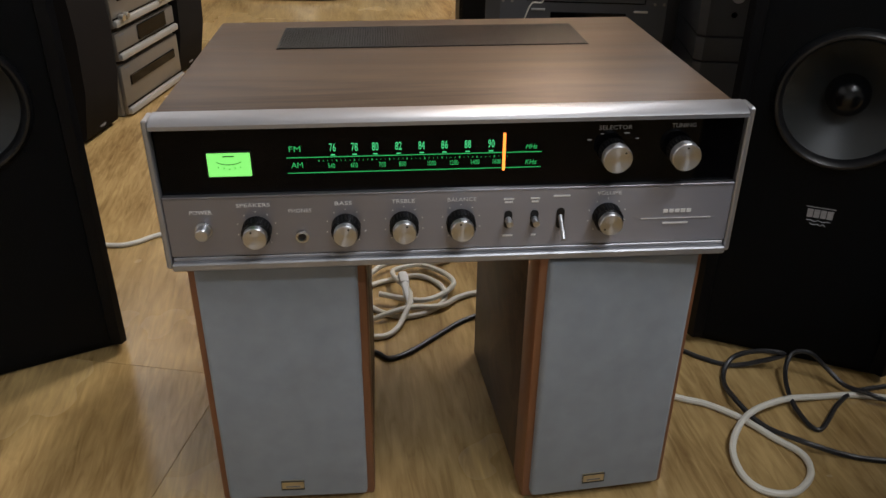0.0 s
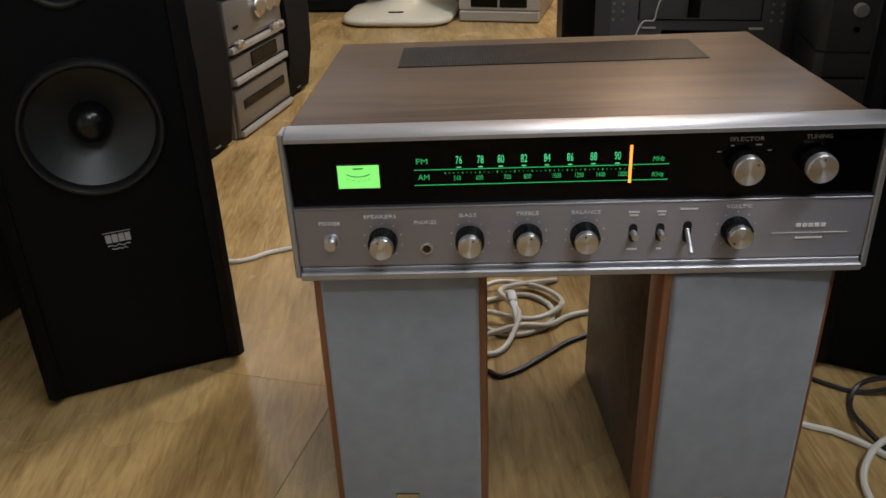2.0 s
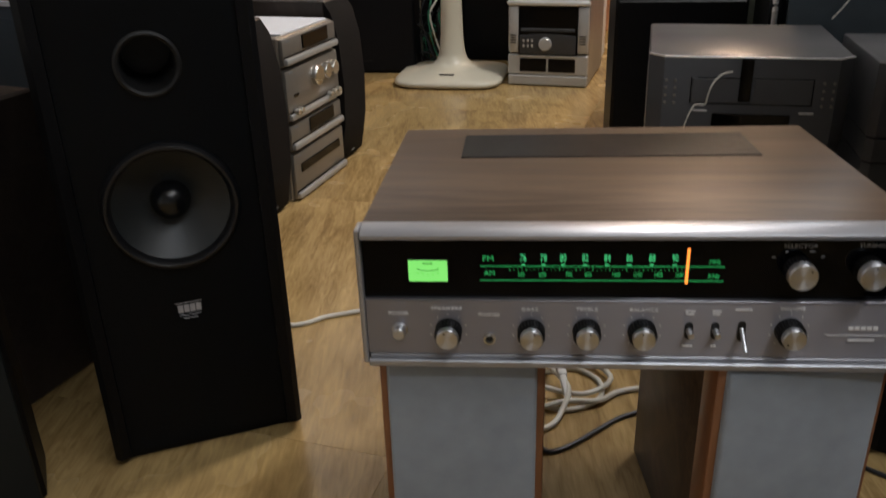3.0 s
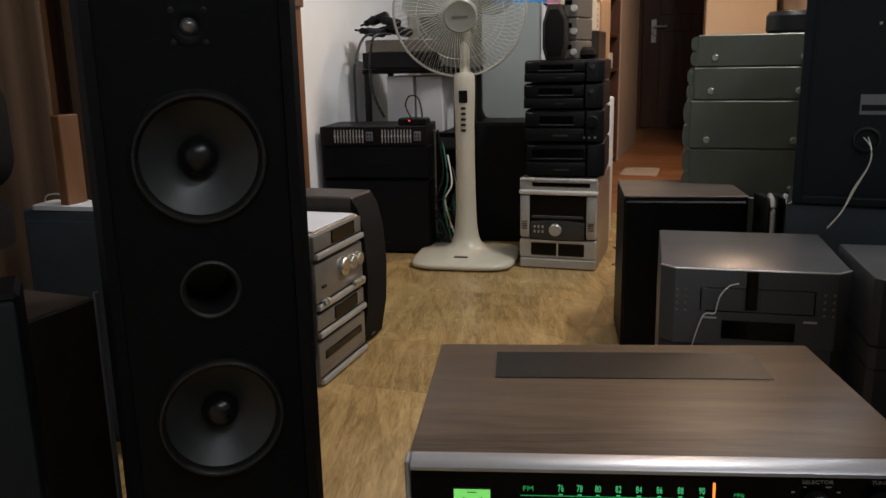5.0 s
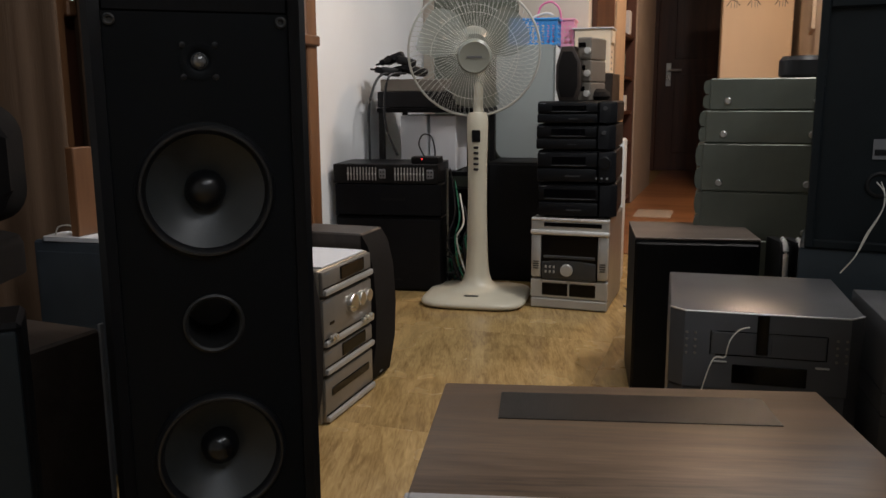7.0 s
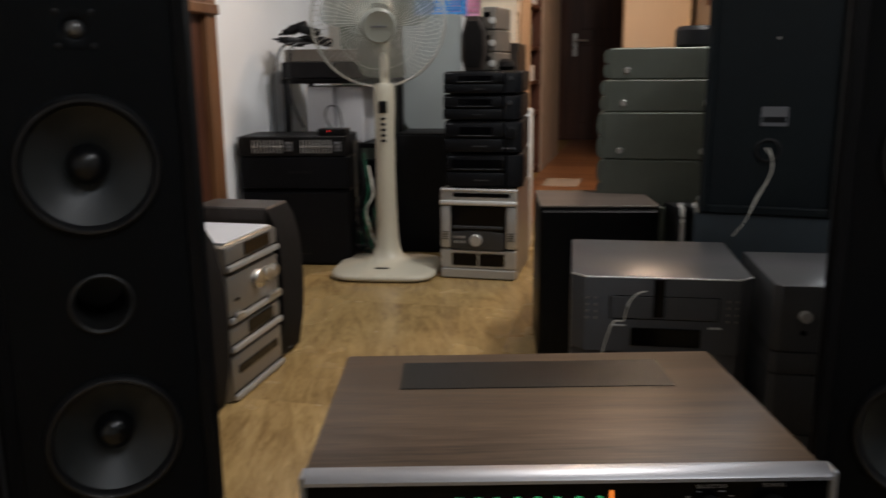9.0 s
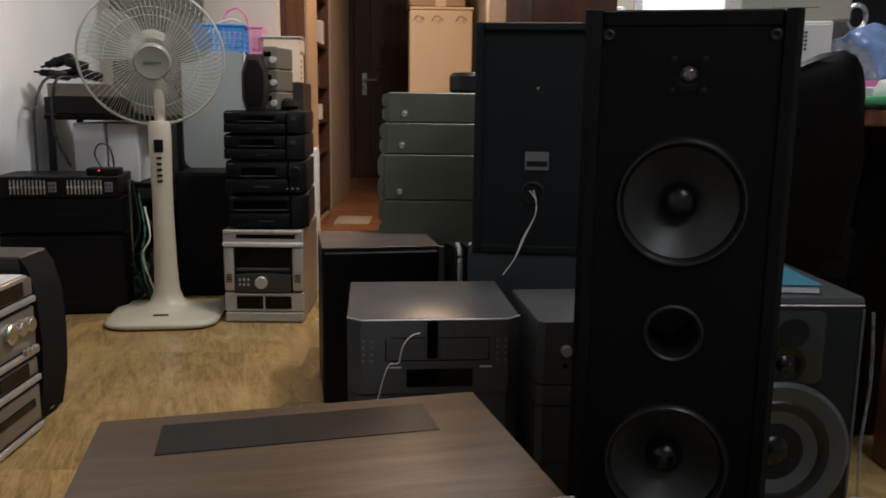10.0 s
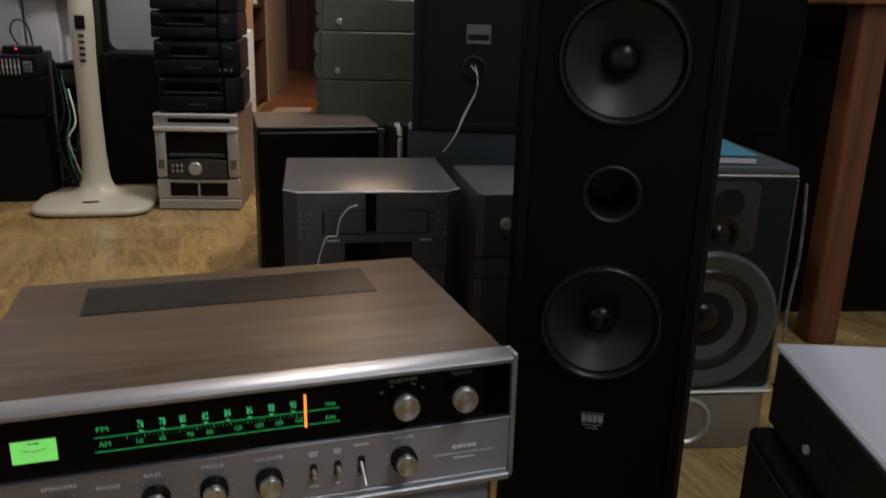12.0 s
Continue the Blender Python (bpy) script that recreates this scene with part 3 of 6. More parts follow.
part("control_panel", add_box(box((0.4348, 0.012, 0.0492), (0, 0.0105, 0.0346), 0.0006), (0.4348, 0.012, 0.0016), (0, 0.0098, 0.0600), 0.0005), "alu", rec, "brushed aluminium control panel")
part("dial_glass", box((0.4348, 0.010, 0.0545), (0, 0.0140, 0.0871), 0.0005), "glass_black", rec, "black dial glass")
# vent in the cover: a frame with slats
VENT = Matrix.Translation((-0.0018, 0.2675, 0.1071)) @ Matrix.Rotation(-math.atan(0.034), 4, "X")
vent = part("vent_recess", box((0.299, 0.089, 0.0016), (0, 0, 0.0002), 0.0003, rot=None), "mesh_vent", rec, "dark ventilation mesh")
bm = bmesh.new()
for k in range(119):
    add_box(bm, (0.0012, 0.087, 0.0002), (-0.1475 + 0.0025 * k, 0, 0.00105), 0)
for k in range(35):
    add_box(bm, (0.297, 0.0012, 0.00018), (0, -0.0425 + 0.0025 * k, 0.00105), 0)
part("vent_mesh", bm, "mesh_vent", vent)["kind"] = "stuff"
vent.matrix_basis = VENT
GY = 0.0086  # just before the dial glass
# tuning meter
meter = part("tuning_meter", box((0.0335, 0.002, 0.0205), (-0.165, GY, 0.0868), 0.0004), "black_plastic", rec)
part("meter_face", box((0.0312, 0.001, 0.0182), (-0.165, GY - 0.0012, 0.0868), 0), "meter_glow", meter, "glowing green meter face")
part("meter_scale", tube([(-0.165 + 0.0105 * math.sin(a), GY - 0.0018, 0.0955 - 0.0085 * math.cos(a * 0.75)) for a in [(-1 + k / 8) * 1.0 for k in range(17)]], 0.00035, 4), "meter_ink", meter)
for k in range(5):
    part("meter_tick", box((0.0006, 0.0003, 0.0010), (-0.173 + 0.004 * k, GY - 0.0018, 0.0850 - 0.0008 * (2 - abs(k - 2))), 0), "meter_ink", meter)
bars(meter, -0.165, GY - 0.0018, 0.0935, 0.008, 0.0009, "meter_ink")
# dial scale
for z, hh in ((0.0905, 0.0005), (0.0782, 0.0005)):
    part("scale_line", box((0.189, 0.0005, hh), (-0.029, GY, z), 0), "green_glow", rec)
words("FM", 0.0062, -0.1170, GY, 0.0970, "green_glow", rec, "dial_lettering", 0.0085)
words("AM", 0.0062, -0.1160, GY, 0.0843, "green_glow", rec, "dial_lettering", 0.0085)
for k, s in enumerate(("76", "78", "80", "82", "84", "86", "88", "90")):
    x = -0.0895 + (0, 0.0160, 0.0312, 0.0483, 0.0653, 0.0823, 0.0995, 0.1170)[k]
    words(s, 0.0090, x, GY, 0.0975, "green_text", rec, "dial_figure", 0.0048)
    part("dial_mark", box((0.0032, 0.0004, 0.0009), (x, GY, 0.0920), 0), "green_text", rec)
for s, x in (("540", -0.0910), ("600", -0.0743), ("700", -0.0535), ("800", -0.0385), ("1000", -0.0170), ("1200", -0.0003), ("1400", 0.0155), ("1600", 0.0318)):
    words(s, 0.0055, x, GY, 0.0832, "green_glow", rec, "dial_figure", 0.0052 if len(s) == 3 else 0.0062)
for k in range(44):
    part("dial_tick", box((0.00035 if k % 4 else 0.0008, 0.0004, 0.0009 if k % 4 else 0.0013), (-0.100 + 0.00325 * k, GY, 0.0876), 0), "green_glow", rec)
words("MHz", 0.0052, 0.0575, GY, 0.0946, "green_glow", rec, "dial_lettering", 0.0088, shear=0.2)
words("KHz", 0.0052, 0.0575, GY, 0.0822, "green_glow", rec, "dial_lettering", 0.0088, shear=0.2)
part("dial_pointer", box((0.0021, 0.0008, 0.0300), (0.0372, GY - 0.0006, 0.0912), 0.0003), "amber_glow", rec, "glowing orange dial pointer")


def knob(x, z, r, skirt, length, y0, tick=0.4):
    """Two-step knob: a ribbed black skirt and a spun metal cap with an index dot."""
    k = part("knob", lathe([(skirt * 1.06, 0), (skirt * 1.06, 0.0018), (skirt, 0.0028), (skirt * 0.95, length * 0.62), (skirt * 0.9, length * 0.66), (0, length * 0.66)], at_front(x, y0, z), 28), "black_plastic", rec, "ribbed black knob with a metal cap")
    bm = bmesh.new()
    for i in range(24):
        a = 2 * math.pi * i / 24
        add_box(bm, (0.0009, length * 0.5, 0.0011), (x + skirt * math.cos(a), y0 - length * 0.33, z + skirt * math.sin(a)), 0, rot=Matrix.Rotation(-a, 4, "Y"))
    part("ribs", bm, "black_plastic", k)
    part("knob_cap", lathe([(r, length * 0.6), (r, length * 0.95), (r * 0.93, length), (r * 0.5, length * 0.985), (0, length * 0.98)], at_front(x, y0, z), 36), "knob_alu", k, "spun metal cap")
    part("index_dot", lathe([(0.0008, 0.0), (0.0008, 0.0004), (0, 0.0005)], at_front(x + r * 0.68 * math.sin(tick), y0 - length * 0.99, z + r * 0.68 * math.cos(tick)), 8), "black_plastic", k)
    return k


PY = 0.0042
for x, z, tk in ((-0.1500, 0.0325, -0.4), (-0.0828, 0.0325, 0.4), (-0.0385, 0.0332, 0.3), (0.0052, 0.0335, -0.2), (0.1190, 0.0352, -2.2)):
    knob(x, z, 0.0090, 0.0106, 0.0165, PY, tk)
for x, z, tk in ((0.1198, 0.0868, 0.8), (0.1715, 0.0872, 0.0)):
    knob(x, z, 0.0110, 0.0104, 0.0165, 0.009, tk)
pw = part("power_button", lathe([(0.0064, 0), (0.0064, 0.0015), (0.0054, 0.0018), (0.0052, 0.0085), (0.0044, 0.0095), (0, 0.0096)], at_front(-0.1900, PY, 0.0330), 24), "knob_alu", rec, "round metal power button")
pj = part("phones_jack", lathe([(0.0050, 0), (0.0050, 0.0022), (0.0034, 0.0026), (0.0030, 0.0010), (0.0030, -0.0005), (0, -0.0006)], at_front(-0.1165, PY, 0.0255), 24), "steel", rec, "headphone socket")
part("jack_hole", lathe([(0.0029, 0.0008), (0, 0.0009)], at_front(-0.1165, PY, 0.0255), 16), "port_black", pj)
for x, long_ in ((0.0418, 0), (0.0622, 0), (0.0826, 1)):
    hgt = 0.0175 if long_ else 0.0150
    sl = part("switch_slot", prism(round_rect(0.0062, hgt, 0.003), 0.0006, at_front(x, PY, 0.0345)), "port_black", rec)
    if long_:
        bm = add_tube(bmesh.new(), [(x, PY, 0.036), (x, PY - 0.013, 0.0285), (x, PY - 0.0175, 0.0245)], 0.0024, 10, flat=0.8)
    else:
        bm = add_tube(bmesh.new(), [(x, PY, 0.0345), (x, PY - 0.0055, 0.0355), (x, PY - 0.0105, 0.0350)], 0.0026, 10)
    part("switch_lever", bm, "knob_alu", sl, "metal switch lever")
TY = PY - 0.0002
for s, x, z, w in (("POWER", -0.1905, 0.0478, 0.0165), ("SPEAKERS", -0.1512, 0.0528, 0.0250), ("PHONES", -0.1168, 0.0472, 0.0170), ("BASS", -0.0840, 0.0524, 0.0130),
                   ("TREBLE", -0.0388, 0.0526, 0.0175), ("BALANCE", 0.0057, 0.0526, 0.0220), ("VOLUME", 0.1195, 0.0545, 0.0190)):
    words(s, 0.0044, x, TY, z, "white_ink", rec, "panel_lettering", w)
words("SELECTOR", 0.0046, 0.1200, GY, 0.1080, "dim_ink", rec, "dial_lettering", 0.0250)
words("TUNING", 0.0046, 0.1718, GY, 0.1085, "dim_ink", rec, "dial_lettering", 0.0185)
for x, z, w in ((0.1010, 0.0968, 0.0042), (0.1102, 0.1014, 0.0032), (0.1290, 0.1016, 0.0060), (0.1372, 0.0972, 0.0040)):
    bars(rec, x, GY, z, w * 0.7, 0.0008, "dim_ink")
for x, z, w, r_ in ((0.0418, 0.0520, 0.008, 2), (0.0622, 0.0520, 0.007, 2), (0.0826, 0.0535, 0.013, 1), (0.0418, 0.0205, 0.008, 1), (0.0622, 0.0205, 0.004, 1)):
    bars(rec, x, TY, z, w, 0.0014, "white_ink", r_)
# maker's mark and model line as plain bars
for k in range(5):
    part("logo_bar", box((0.0036, 0.0005, 0.0030), (0.1655 + 0.0046 * k, TY, 0.0378), 0), "white_ink", rec)
bars(rec, 0.1745, TY, 0.0315, 0.056, 0.0005, "white_ink")
bars(rec, 0.1745, TY, 0.0272, 0.020, 0.0014, "white_ink")
for kx, kz in ((-0.1500, 0.0325), (-0.0828, 0.0325), (-0.0385, 0.0332), (0.0052, 0.0335), (0.1190, 0.0352)):
    for i in range(9):
        a = radians(-140 + 35 * i)
        part("scale_dot", box((0.0008, 0.0003, 0.0008), (kx + 0.0150 * math.sin(a), TY, kz + 0.0150 * math.cos(a)), 0), "white_ink", rec)

for ob in rec.children:
    if ob.name.split(".")[0] in ("dial_lettering", "dial_figure", "dial_mark", "dial_tick", "scale_line", "dial_pointer", "tuning_meter"):
        ob.location.z = -0.0020

# ---- small speakers under the receiver ----


def shelf_speaker(x, y, w, h, d, rz, label):
    s = thing("bookshelf_speaker", label, "speaker", x, y, 0, rz, group="speakers under the receiver")
    part("body", box((w - 0.002, d - 0.03, h), (0, d / 2 + 0.021, h / 2), 0.003, 2), "walnut", s, "grey-brown vinyl cabinet")
    part("front_frame", box((w, 0.034, h - 0.0005), (0, 0.022, h / 2), 0.003, 2), "cherry", s, "reddish wood veneer frame")
    part("grille", box((w - 0.014, 0.014, h - 0.012), (0, 0.004, h / 2 + 0.001), 0.004, 3), "grille", s, "grey cloth grille")
    b = part("badge", box((0.021, 0.0022, 0.0100), (-0.004, -0.0038, 0.0250), 0.0004), "badge", s, "small champagne metal badge")
    part("badge_frame", tube([(-0.004 + sx * 0.0104, -0.0050, 0.0250 + sz * 0.0049) for sx, sz in ((-1, -1), (1, -1), (1, 1), (-1, 1))], 0.0006, 6, True), "dark_grey", b)
    bars(b, -0.004, -0.0051, 0.0235, 0.013, 0.0011, "mid_grey")
    return s


shelf_speaker(-0.1170, 0.589, 0.1435, 0.2668, 0.235, 0.0, "small speaker with grey grille and cherry sides")
sr = shelf_speaker(0.1650, 0.582, 0.141, 0.2700, 0.235, 5.5, "small speaker with grey grille, turned slightly")

# ---- tower speakers ----


def driver(parent, z, r, name="woofer"):
    ring = part(name, lathe([(r * 1.065, 0), (r * 1.06, 0.0015), (r * 1.03, 0.002)], at_front(0, 0.0, z), 56), "baffle", parent, "black ringed bass driver")
    part("surround", lathe([(r * 1.03, 0.002), (r * 1.015, 0.0055), (r * 0.985, 0.0078), (r * 0.95, 0.0078), (r * 0.915, 0.0050), (r * 0.895, 0.0), (r * 0.885, -0.003)], at_front(0, 0.0, z), 56), "rubber", ring)
    part("cone", lathe([(r * 0.885, -0.003), (r * 0.70, -0.0125), (r * 0.50, -0.0215), (r * 0.34, -0.0275), (r * 0.27, -0.029)], at_front(0, 0.0, z), 56), "cone", ring, "grey cone")
    part("dust_cap", lathe([(r * 0.315, -0.0280), (r * 0.30, -0.0195), (r * 0.25, -0.0120), (r * 0.18, -0.0070), (r * 0.09, -0.0042), (0, -0.0034)], at_front(0, 0.0, z), 36), "dustcap", ring, "glossy black dust cap")
    for k in range(4):
        a = radians(45 + 90 * k)
        part("screw", lathe([(0.0022, 0), (0.0022, 0.0012), (0, 0.0016)], at_front(r * 1.10 * math.cos(a), 0.0, z + r * 1.10 * math.sin(a)), 8), "baffle", ring)
    return ring


def plate_with_holes(w, h, holes, y0, y1):
    """A front board with round openings through it: each opening is cut from a square cell of the board."""
    bm = bmesh.new()
    n = 48
    loops = [[(-w / 2, 0.0), (w / 2, 0.0), (w / 2, h), (-w / 2, h)]]
    loops += [[(r * math.cos(2 * math.pi * k / n), zc + r * math.sin(2 * math.pi * k / n)) for k in range(n)] for zc, r in holes]
    edges = []
    for lp in loops:
        vs = [bm.verts.new((x, y0, z)) for x, z in lp]
        edges += [bm.edges.new((vs[k], vs[(k + 1) % len(vs)])) for k in range(len(vs))]
    bmesh.ops.triangle_fill(bm, edges=edges, use_beauty=True)
    bmesh.ops.recalc_face_normals(bm, faces=bm.faces)
    out = bmesh.ops.extrude_face_region(bm, geom=list(bm.faces))
    bmesh.ops.translate(bm, vec=(0, y1 - y0, 0), verts=[g for g in out["geom"] if isinstance(g, bmesh.types.BMVert)])
    return bm


def tower(x, y, rz, k, label):
    s = thing("tower_speaker", label, "speaker", x, y, 0, rz, group="black tower speakers")
    w, d, h = 0.224, 0.29, 0.826 * k
    zw1, zp, zw2, zt, r = 0.6203 * k, 0.4730 * k, 0.3178 * k, 0.7585 * k, 0.0704
    part("back_board", box((w - 0.034, 0.018, h - 0.02), (0, d - 0.009, h / 2), 0.002), "black_ash", s)
    for sx in (-1, 1):
        part("side_panel", prism([(y_, x_) for x_, y_ in ((0.0, -0.004), (0.011, -0.010), (0.018, -0.004), (0.018, d), (0.0, d))], h - 0.012,
                                 Matrix(((0, sx, 0, sx * (w / 2 - 0.018)), (1, 0, 0, 0), (0, 0, 1, 0.012), (0, 0, 0, 1))), 0.001), "black_ash", s, "black ash side panel")
    part("top_board", box((w - 0.036, d, 0.018), (0, d / 2, h - 0.009), 0.002), "black_ash", s)
    part("plinth", box((w - 0.010, d - 0.01, 0.014), (0, d / 2 + 0.004, 0.007), 0.002), "black_ash", s)
    bm = plate_with_holes(w - 0.0365, h - 0.032, [(zw2 - 0.014, r * 0.90), (zp - 0.014, 0.0285), (zw1 - 0.014, r * 0.90)], 0.0, 0.018)
    ob = part("baffle", bm, "baffle", s, "satin black front baffle")
    ob.location = (0, 0, 0.014)
    driver(s, zw1, r)
    driver(s, zw2, r)
    prt = part("bass_port", lathe([(0.0335, 0), (0.0335, 0.003), (0.0310, 0.0045), (0.0285, 0.002), (0.0265, -0.012), (0.0262, -0.09), (0, -0.09)], at_front(0, 0.0, zp), 40), "port_black", s, "round black bass port")
    tw = part("tweeter", lathe([(0.020, 0.0), (0.020, 0.0012), (0.013, 0.0018), (0.0105, 0.0005)], at_front(0, 0.0, zt), 32), "baffle", s)
    part("dome", lathe([(0.0088, 0.0005), (0.0074, 0.0018), (0.0068, 0.0030), (0.0044, 0.0048), (0.0022, 0.0054), (0, 0.0056)], at_front(0, 0.0, zt), 24), "dome", tw, "small shiny metal dome")
    for sx in (-1, 1):
        for sz in (-1, 1):
            part("screw", lathe([(0.0034, 0), (0.0034, 0.0012), (0.002, 0.0016), (0, 0.0016)], at_front(sx * 0.0165, 0, zt + sz * 0.0165), 10), "black_plastic", tw)
    for sx in (-1, 1):
        for zz in (0.7995 * k,):
            c = part("grille_socket", lathe([(0.0062, 0), (0.0062, 0.0022), (0.0046, 0.003), (0.0030, 0.0026), (0.0028, 0.0002), (0, 0.0)], at_front(sx * 0.0862, 0, zz), 16), "port_black", s)
    lg = part("badge", box((0.030, 0.0006, 0.0006), (0, -0.0005, 0.2008 * k), 0), "silver_ink", s, "worn silver maker's mark")
    for q in range(4):
        part("logo_bar", box((0.0058, 0.0006, 0.0095), (-0.0098 + 0.0067 * q, -0.0005, 0.1935 * k), 0), "silver_ink", lg)
    for q, wz in enumerate((0.024, 0.016)):
        part("logo_stroke", tube([(-wz / 2 + wz * t / 6, -0.0006, 0.1850 * k - 0.0042 * q + 0.0012 * math.sin(t * 2.6 + q)) for t in range(7)], 0.0005, 4), "silver_ink", lg)
    return s


tower(-0.4455, 0.8025, 24.8, 1.0, "black floor-standing tower speaker beside the receiver")
tower(0.4395, 0.7785, -25.0, 1.011, "black floor-standing tower speaker angled towards the receiver")

# ---- goods further back ----


def micro_unit(parent, w, d, z0, z1, ch=0.022, material="silver_cool"):
    out = [(-w / 2, ch), (-w / 2 + ch, 0), (w / 2 - ch, 0), (w / 2, ch), (w / 2, d), (-w / 2, d)]
    return part("unit_case", prism(out, z1 - z0, Matrix.Translation((0, 0, z0)), 0.004), material, parent, "silver metal case")


cd = thing("micro_system", "silver micro hi-fi with chamfered front and dark display", "hi-fi system", 0.262, 1.204, -0.002, -8.5)
micro_unit(cd, 0.282, 0.287, 0.272, 0.396)
# highlight on the case's front edge, put in as a bright silver tube
part("edge_highlight", tube([(-0.1410, 0.0225, 0.3945), (-0.1188, 0.0005, 0.3945), (0.1188, 0.0005, 0.3945), (0.1410, 0.0225, 0.3945)], 0.0014, 6), "silver_bright", cd, "highlight along the front edge")
for x in (-0.0795, 0.0880):
    part("tray_side_gap", box((0.0012, 0.001, 0.038), (x, -0.0004, 0.346), 0), "display", cd)
part("centre_strip", box((0.017, 0.003, 0.062), (-0.004, -0.0012, 0.362), 0.001), "display", cd, "dark centre strip")
for x, w in ((-0.0465, 0.063), (0.0475, 0.078)):
    part("tray_door", box((w, 0.003, 0.036), (x, -0.0008, 0.346), 0.001), "silver_cool", cd)
for z in (0.3648, 0.3272):
    part("tray_gap", box((0.158, 0.001, 0.0012), (0.0075, -0.0004, z), 0), "display", cd)
part("display_window", box((0.108, 0.003, 0.030), (0.008, -0.0010, 0.298), 0.001), "display", cd, "dark display window")
for x in (-0.064, 0.083):
    part("long_button", box((0.020, 0.003, 0.003), (x, -0.0012, 0.316), 0.0006), "silver_bright", cd)
for sx in (-1, 1):
    for i in range(2):
        for j in range(4):
            part("round_button", lathe([(0.0022, 0), (0.0022, 0.0014), (0, 0.0018)], at_front(sx * 0.1085 + (i - 0.5) * 0.013, 0, 0.360 - 0.011 * j), 8), "silver_plastic", cd)
low = thing("micro_amplifier", "silver micro amplifier under another unit", "hi-fi system", 0.262, 1.208, 0, -8.5)
micro_unit(low, 0.280, 0.28, 0.135, 0.2690)
micro_unit(low, 0.280, 0.28, 0.001, 0.1335)
solo("aux_cable", tube(spline([(0.160, 1.175, 0.262), (0.167, 1.180, 0.283), (0.175, 1.182, 0.311), (0.184, 1.184, 0.329), (0.198, 1.182, 0.331), (0.201, 1.180, 0.346), (0.206, 1.182, 0.360), (0.219, 1.186, 0.373), (0.234, 1.190, 0.376)], 6), 0.0011, 6), "cable_white", "thin white audio cable hanging before the micro system", "cable")

cd2 = thing("micro_system", "silver micro hi-fi stack behind a tower speaker", "hi-fi system", 0.541, 1.143, 0, -8)
for z0, z1 in ((0.001, 0.150), (0.152, 0.250), (0.252, 0.286), (0.288, 0.392)):
    micro_unit(cd2, 0.24, 0.24, z0, z1, 0.010)
part("knob", lathe([(0.009, 0), (0.009, 0.010), (0.008, 0.012), (0, 0.012)], at_front(-0.075, 0, 0.345), 20), "silver_bright", cd2)
part("socket", lathe([(0.004, 0.0), (0.004, 0.001), (0, 0.001)], at_front(-0.075, 0, 0.318), 12), "display", cd2)

# black boxed subwoofer with pale top
sub = thing("subwoofer_box", "black box speaker with paler brown top", "speaker", 0.292, 1.905, 0, -3)
part("body", box((0.286, 0.262, 0.386), (0, 0.135, 0.193), 0.004), "black_ash", sub)
# top panel, paler and browner than the black body
part("top_panel", box((0.286, 0.262, 0.005), (0, 0.135, 0.3885), 0.001), "brown_top_panel", sub)
part("grille", box((0.280, 0.010, 0.376), (0, 0.0, 0.192), 0.004), "black_ash", sub, "plain black front cover")

# pair of slim speakers with silver edges
for x, y in ((0.462, 1.80), (0.494, 1.795)):
    sp = thing("slim_speaker", "slim dark speaker with a curved silver edge", "speaker", x, y, 0, -6, group="slim speakers")
    prof = [(0, 0), (0.19, 0), (0.19, 0.385), (0.02, 0.400), (0.006, 0.385), (0, 0.35)]
    part("body", prism(prof, 0.022, Matrix(((0, 0, 1, -0.011), (1, 0, 0, 0), (0, 1, 0, 0), (0, 0, 0, 1))), 0.001), "dark_grey", sp)
    part("edge_trim", tube(spline([(0, -0.002, 0.01), (0, -0.002, 0.30), (0, 0.000, 0.36), (0, 0.010, 0.392), (0, 0.05, 0.402)], 5), 0.006, 8), "silver_bright", sp, "silver edge strip")

# silver separates in a tall stack
amp_specs = ((0.0, 0.116), (0.118, 0.236), (0.238, 0.358), (0.360, 0.480), (0.482, 0.602), (0.604, 0.684), (0.686, 0.763))
for i, (z0, z1) in enumerate(amp_specs):
    dx = (0.0, 0.003, -0.004, 0.0, -0.002, 0.003, 0.010)[i]
    a = thing("amplifier", "silver-grey hi-fi separate with bulging cheeks in a stack", "amplifier", 0.463 + dx, 2.085, z0, -12, group="stack of silver separates")
    hgt = z1 - z0
    part("body", box((0.262, 0.30, hgt + 0.001), (0, 0.15, hgt / 2), 0.003), "silver_grey", a, "grey-green metal case")
    for sx in (-1, 1):
        bm = bmesh.new()
        nb = 2
        prof = []
        for q in range(nb):
            for s_ in range(7):
                b_ = min(1.5707, max(-1.5707, -math.pi / 2 + math.pi * s_ / 6))
                prof.append((0.003 + 0.014 * math.cos(b_) ** 0.6, (q + 0.5) * (hgt - 0.004) / nb + math.sin(b_) * (hgt - 0.004) / nb * 0.49 + 0.002))
        prof = [(0, 0.002)] + prof + [(0, hgt - 0.002)]
        add_prism(bm, prof, 0.29, Matrix(((sx, 0, 0, sx * 0.131), (0, 0, 1, 0.005), (0, 1, 0, 0), (0, 0, 0, 1))))
        part("side_cheek", bm, "silver_grey", a, "bulging silver cheek")
    for x in (-0.088, 0.118):
        part("knob", lathe([(0.0085, 0), (0.0085, 0.004), (0.0065, 0.005), (0.006, 0.001), (0, 0.0012)], at_front(x, 0, 0.022), 16), "steel", a)

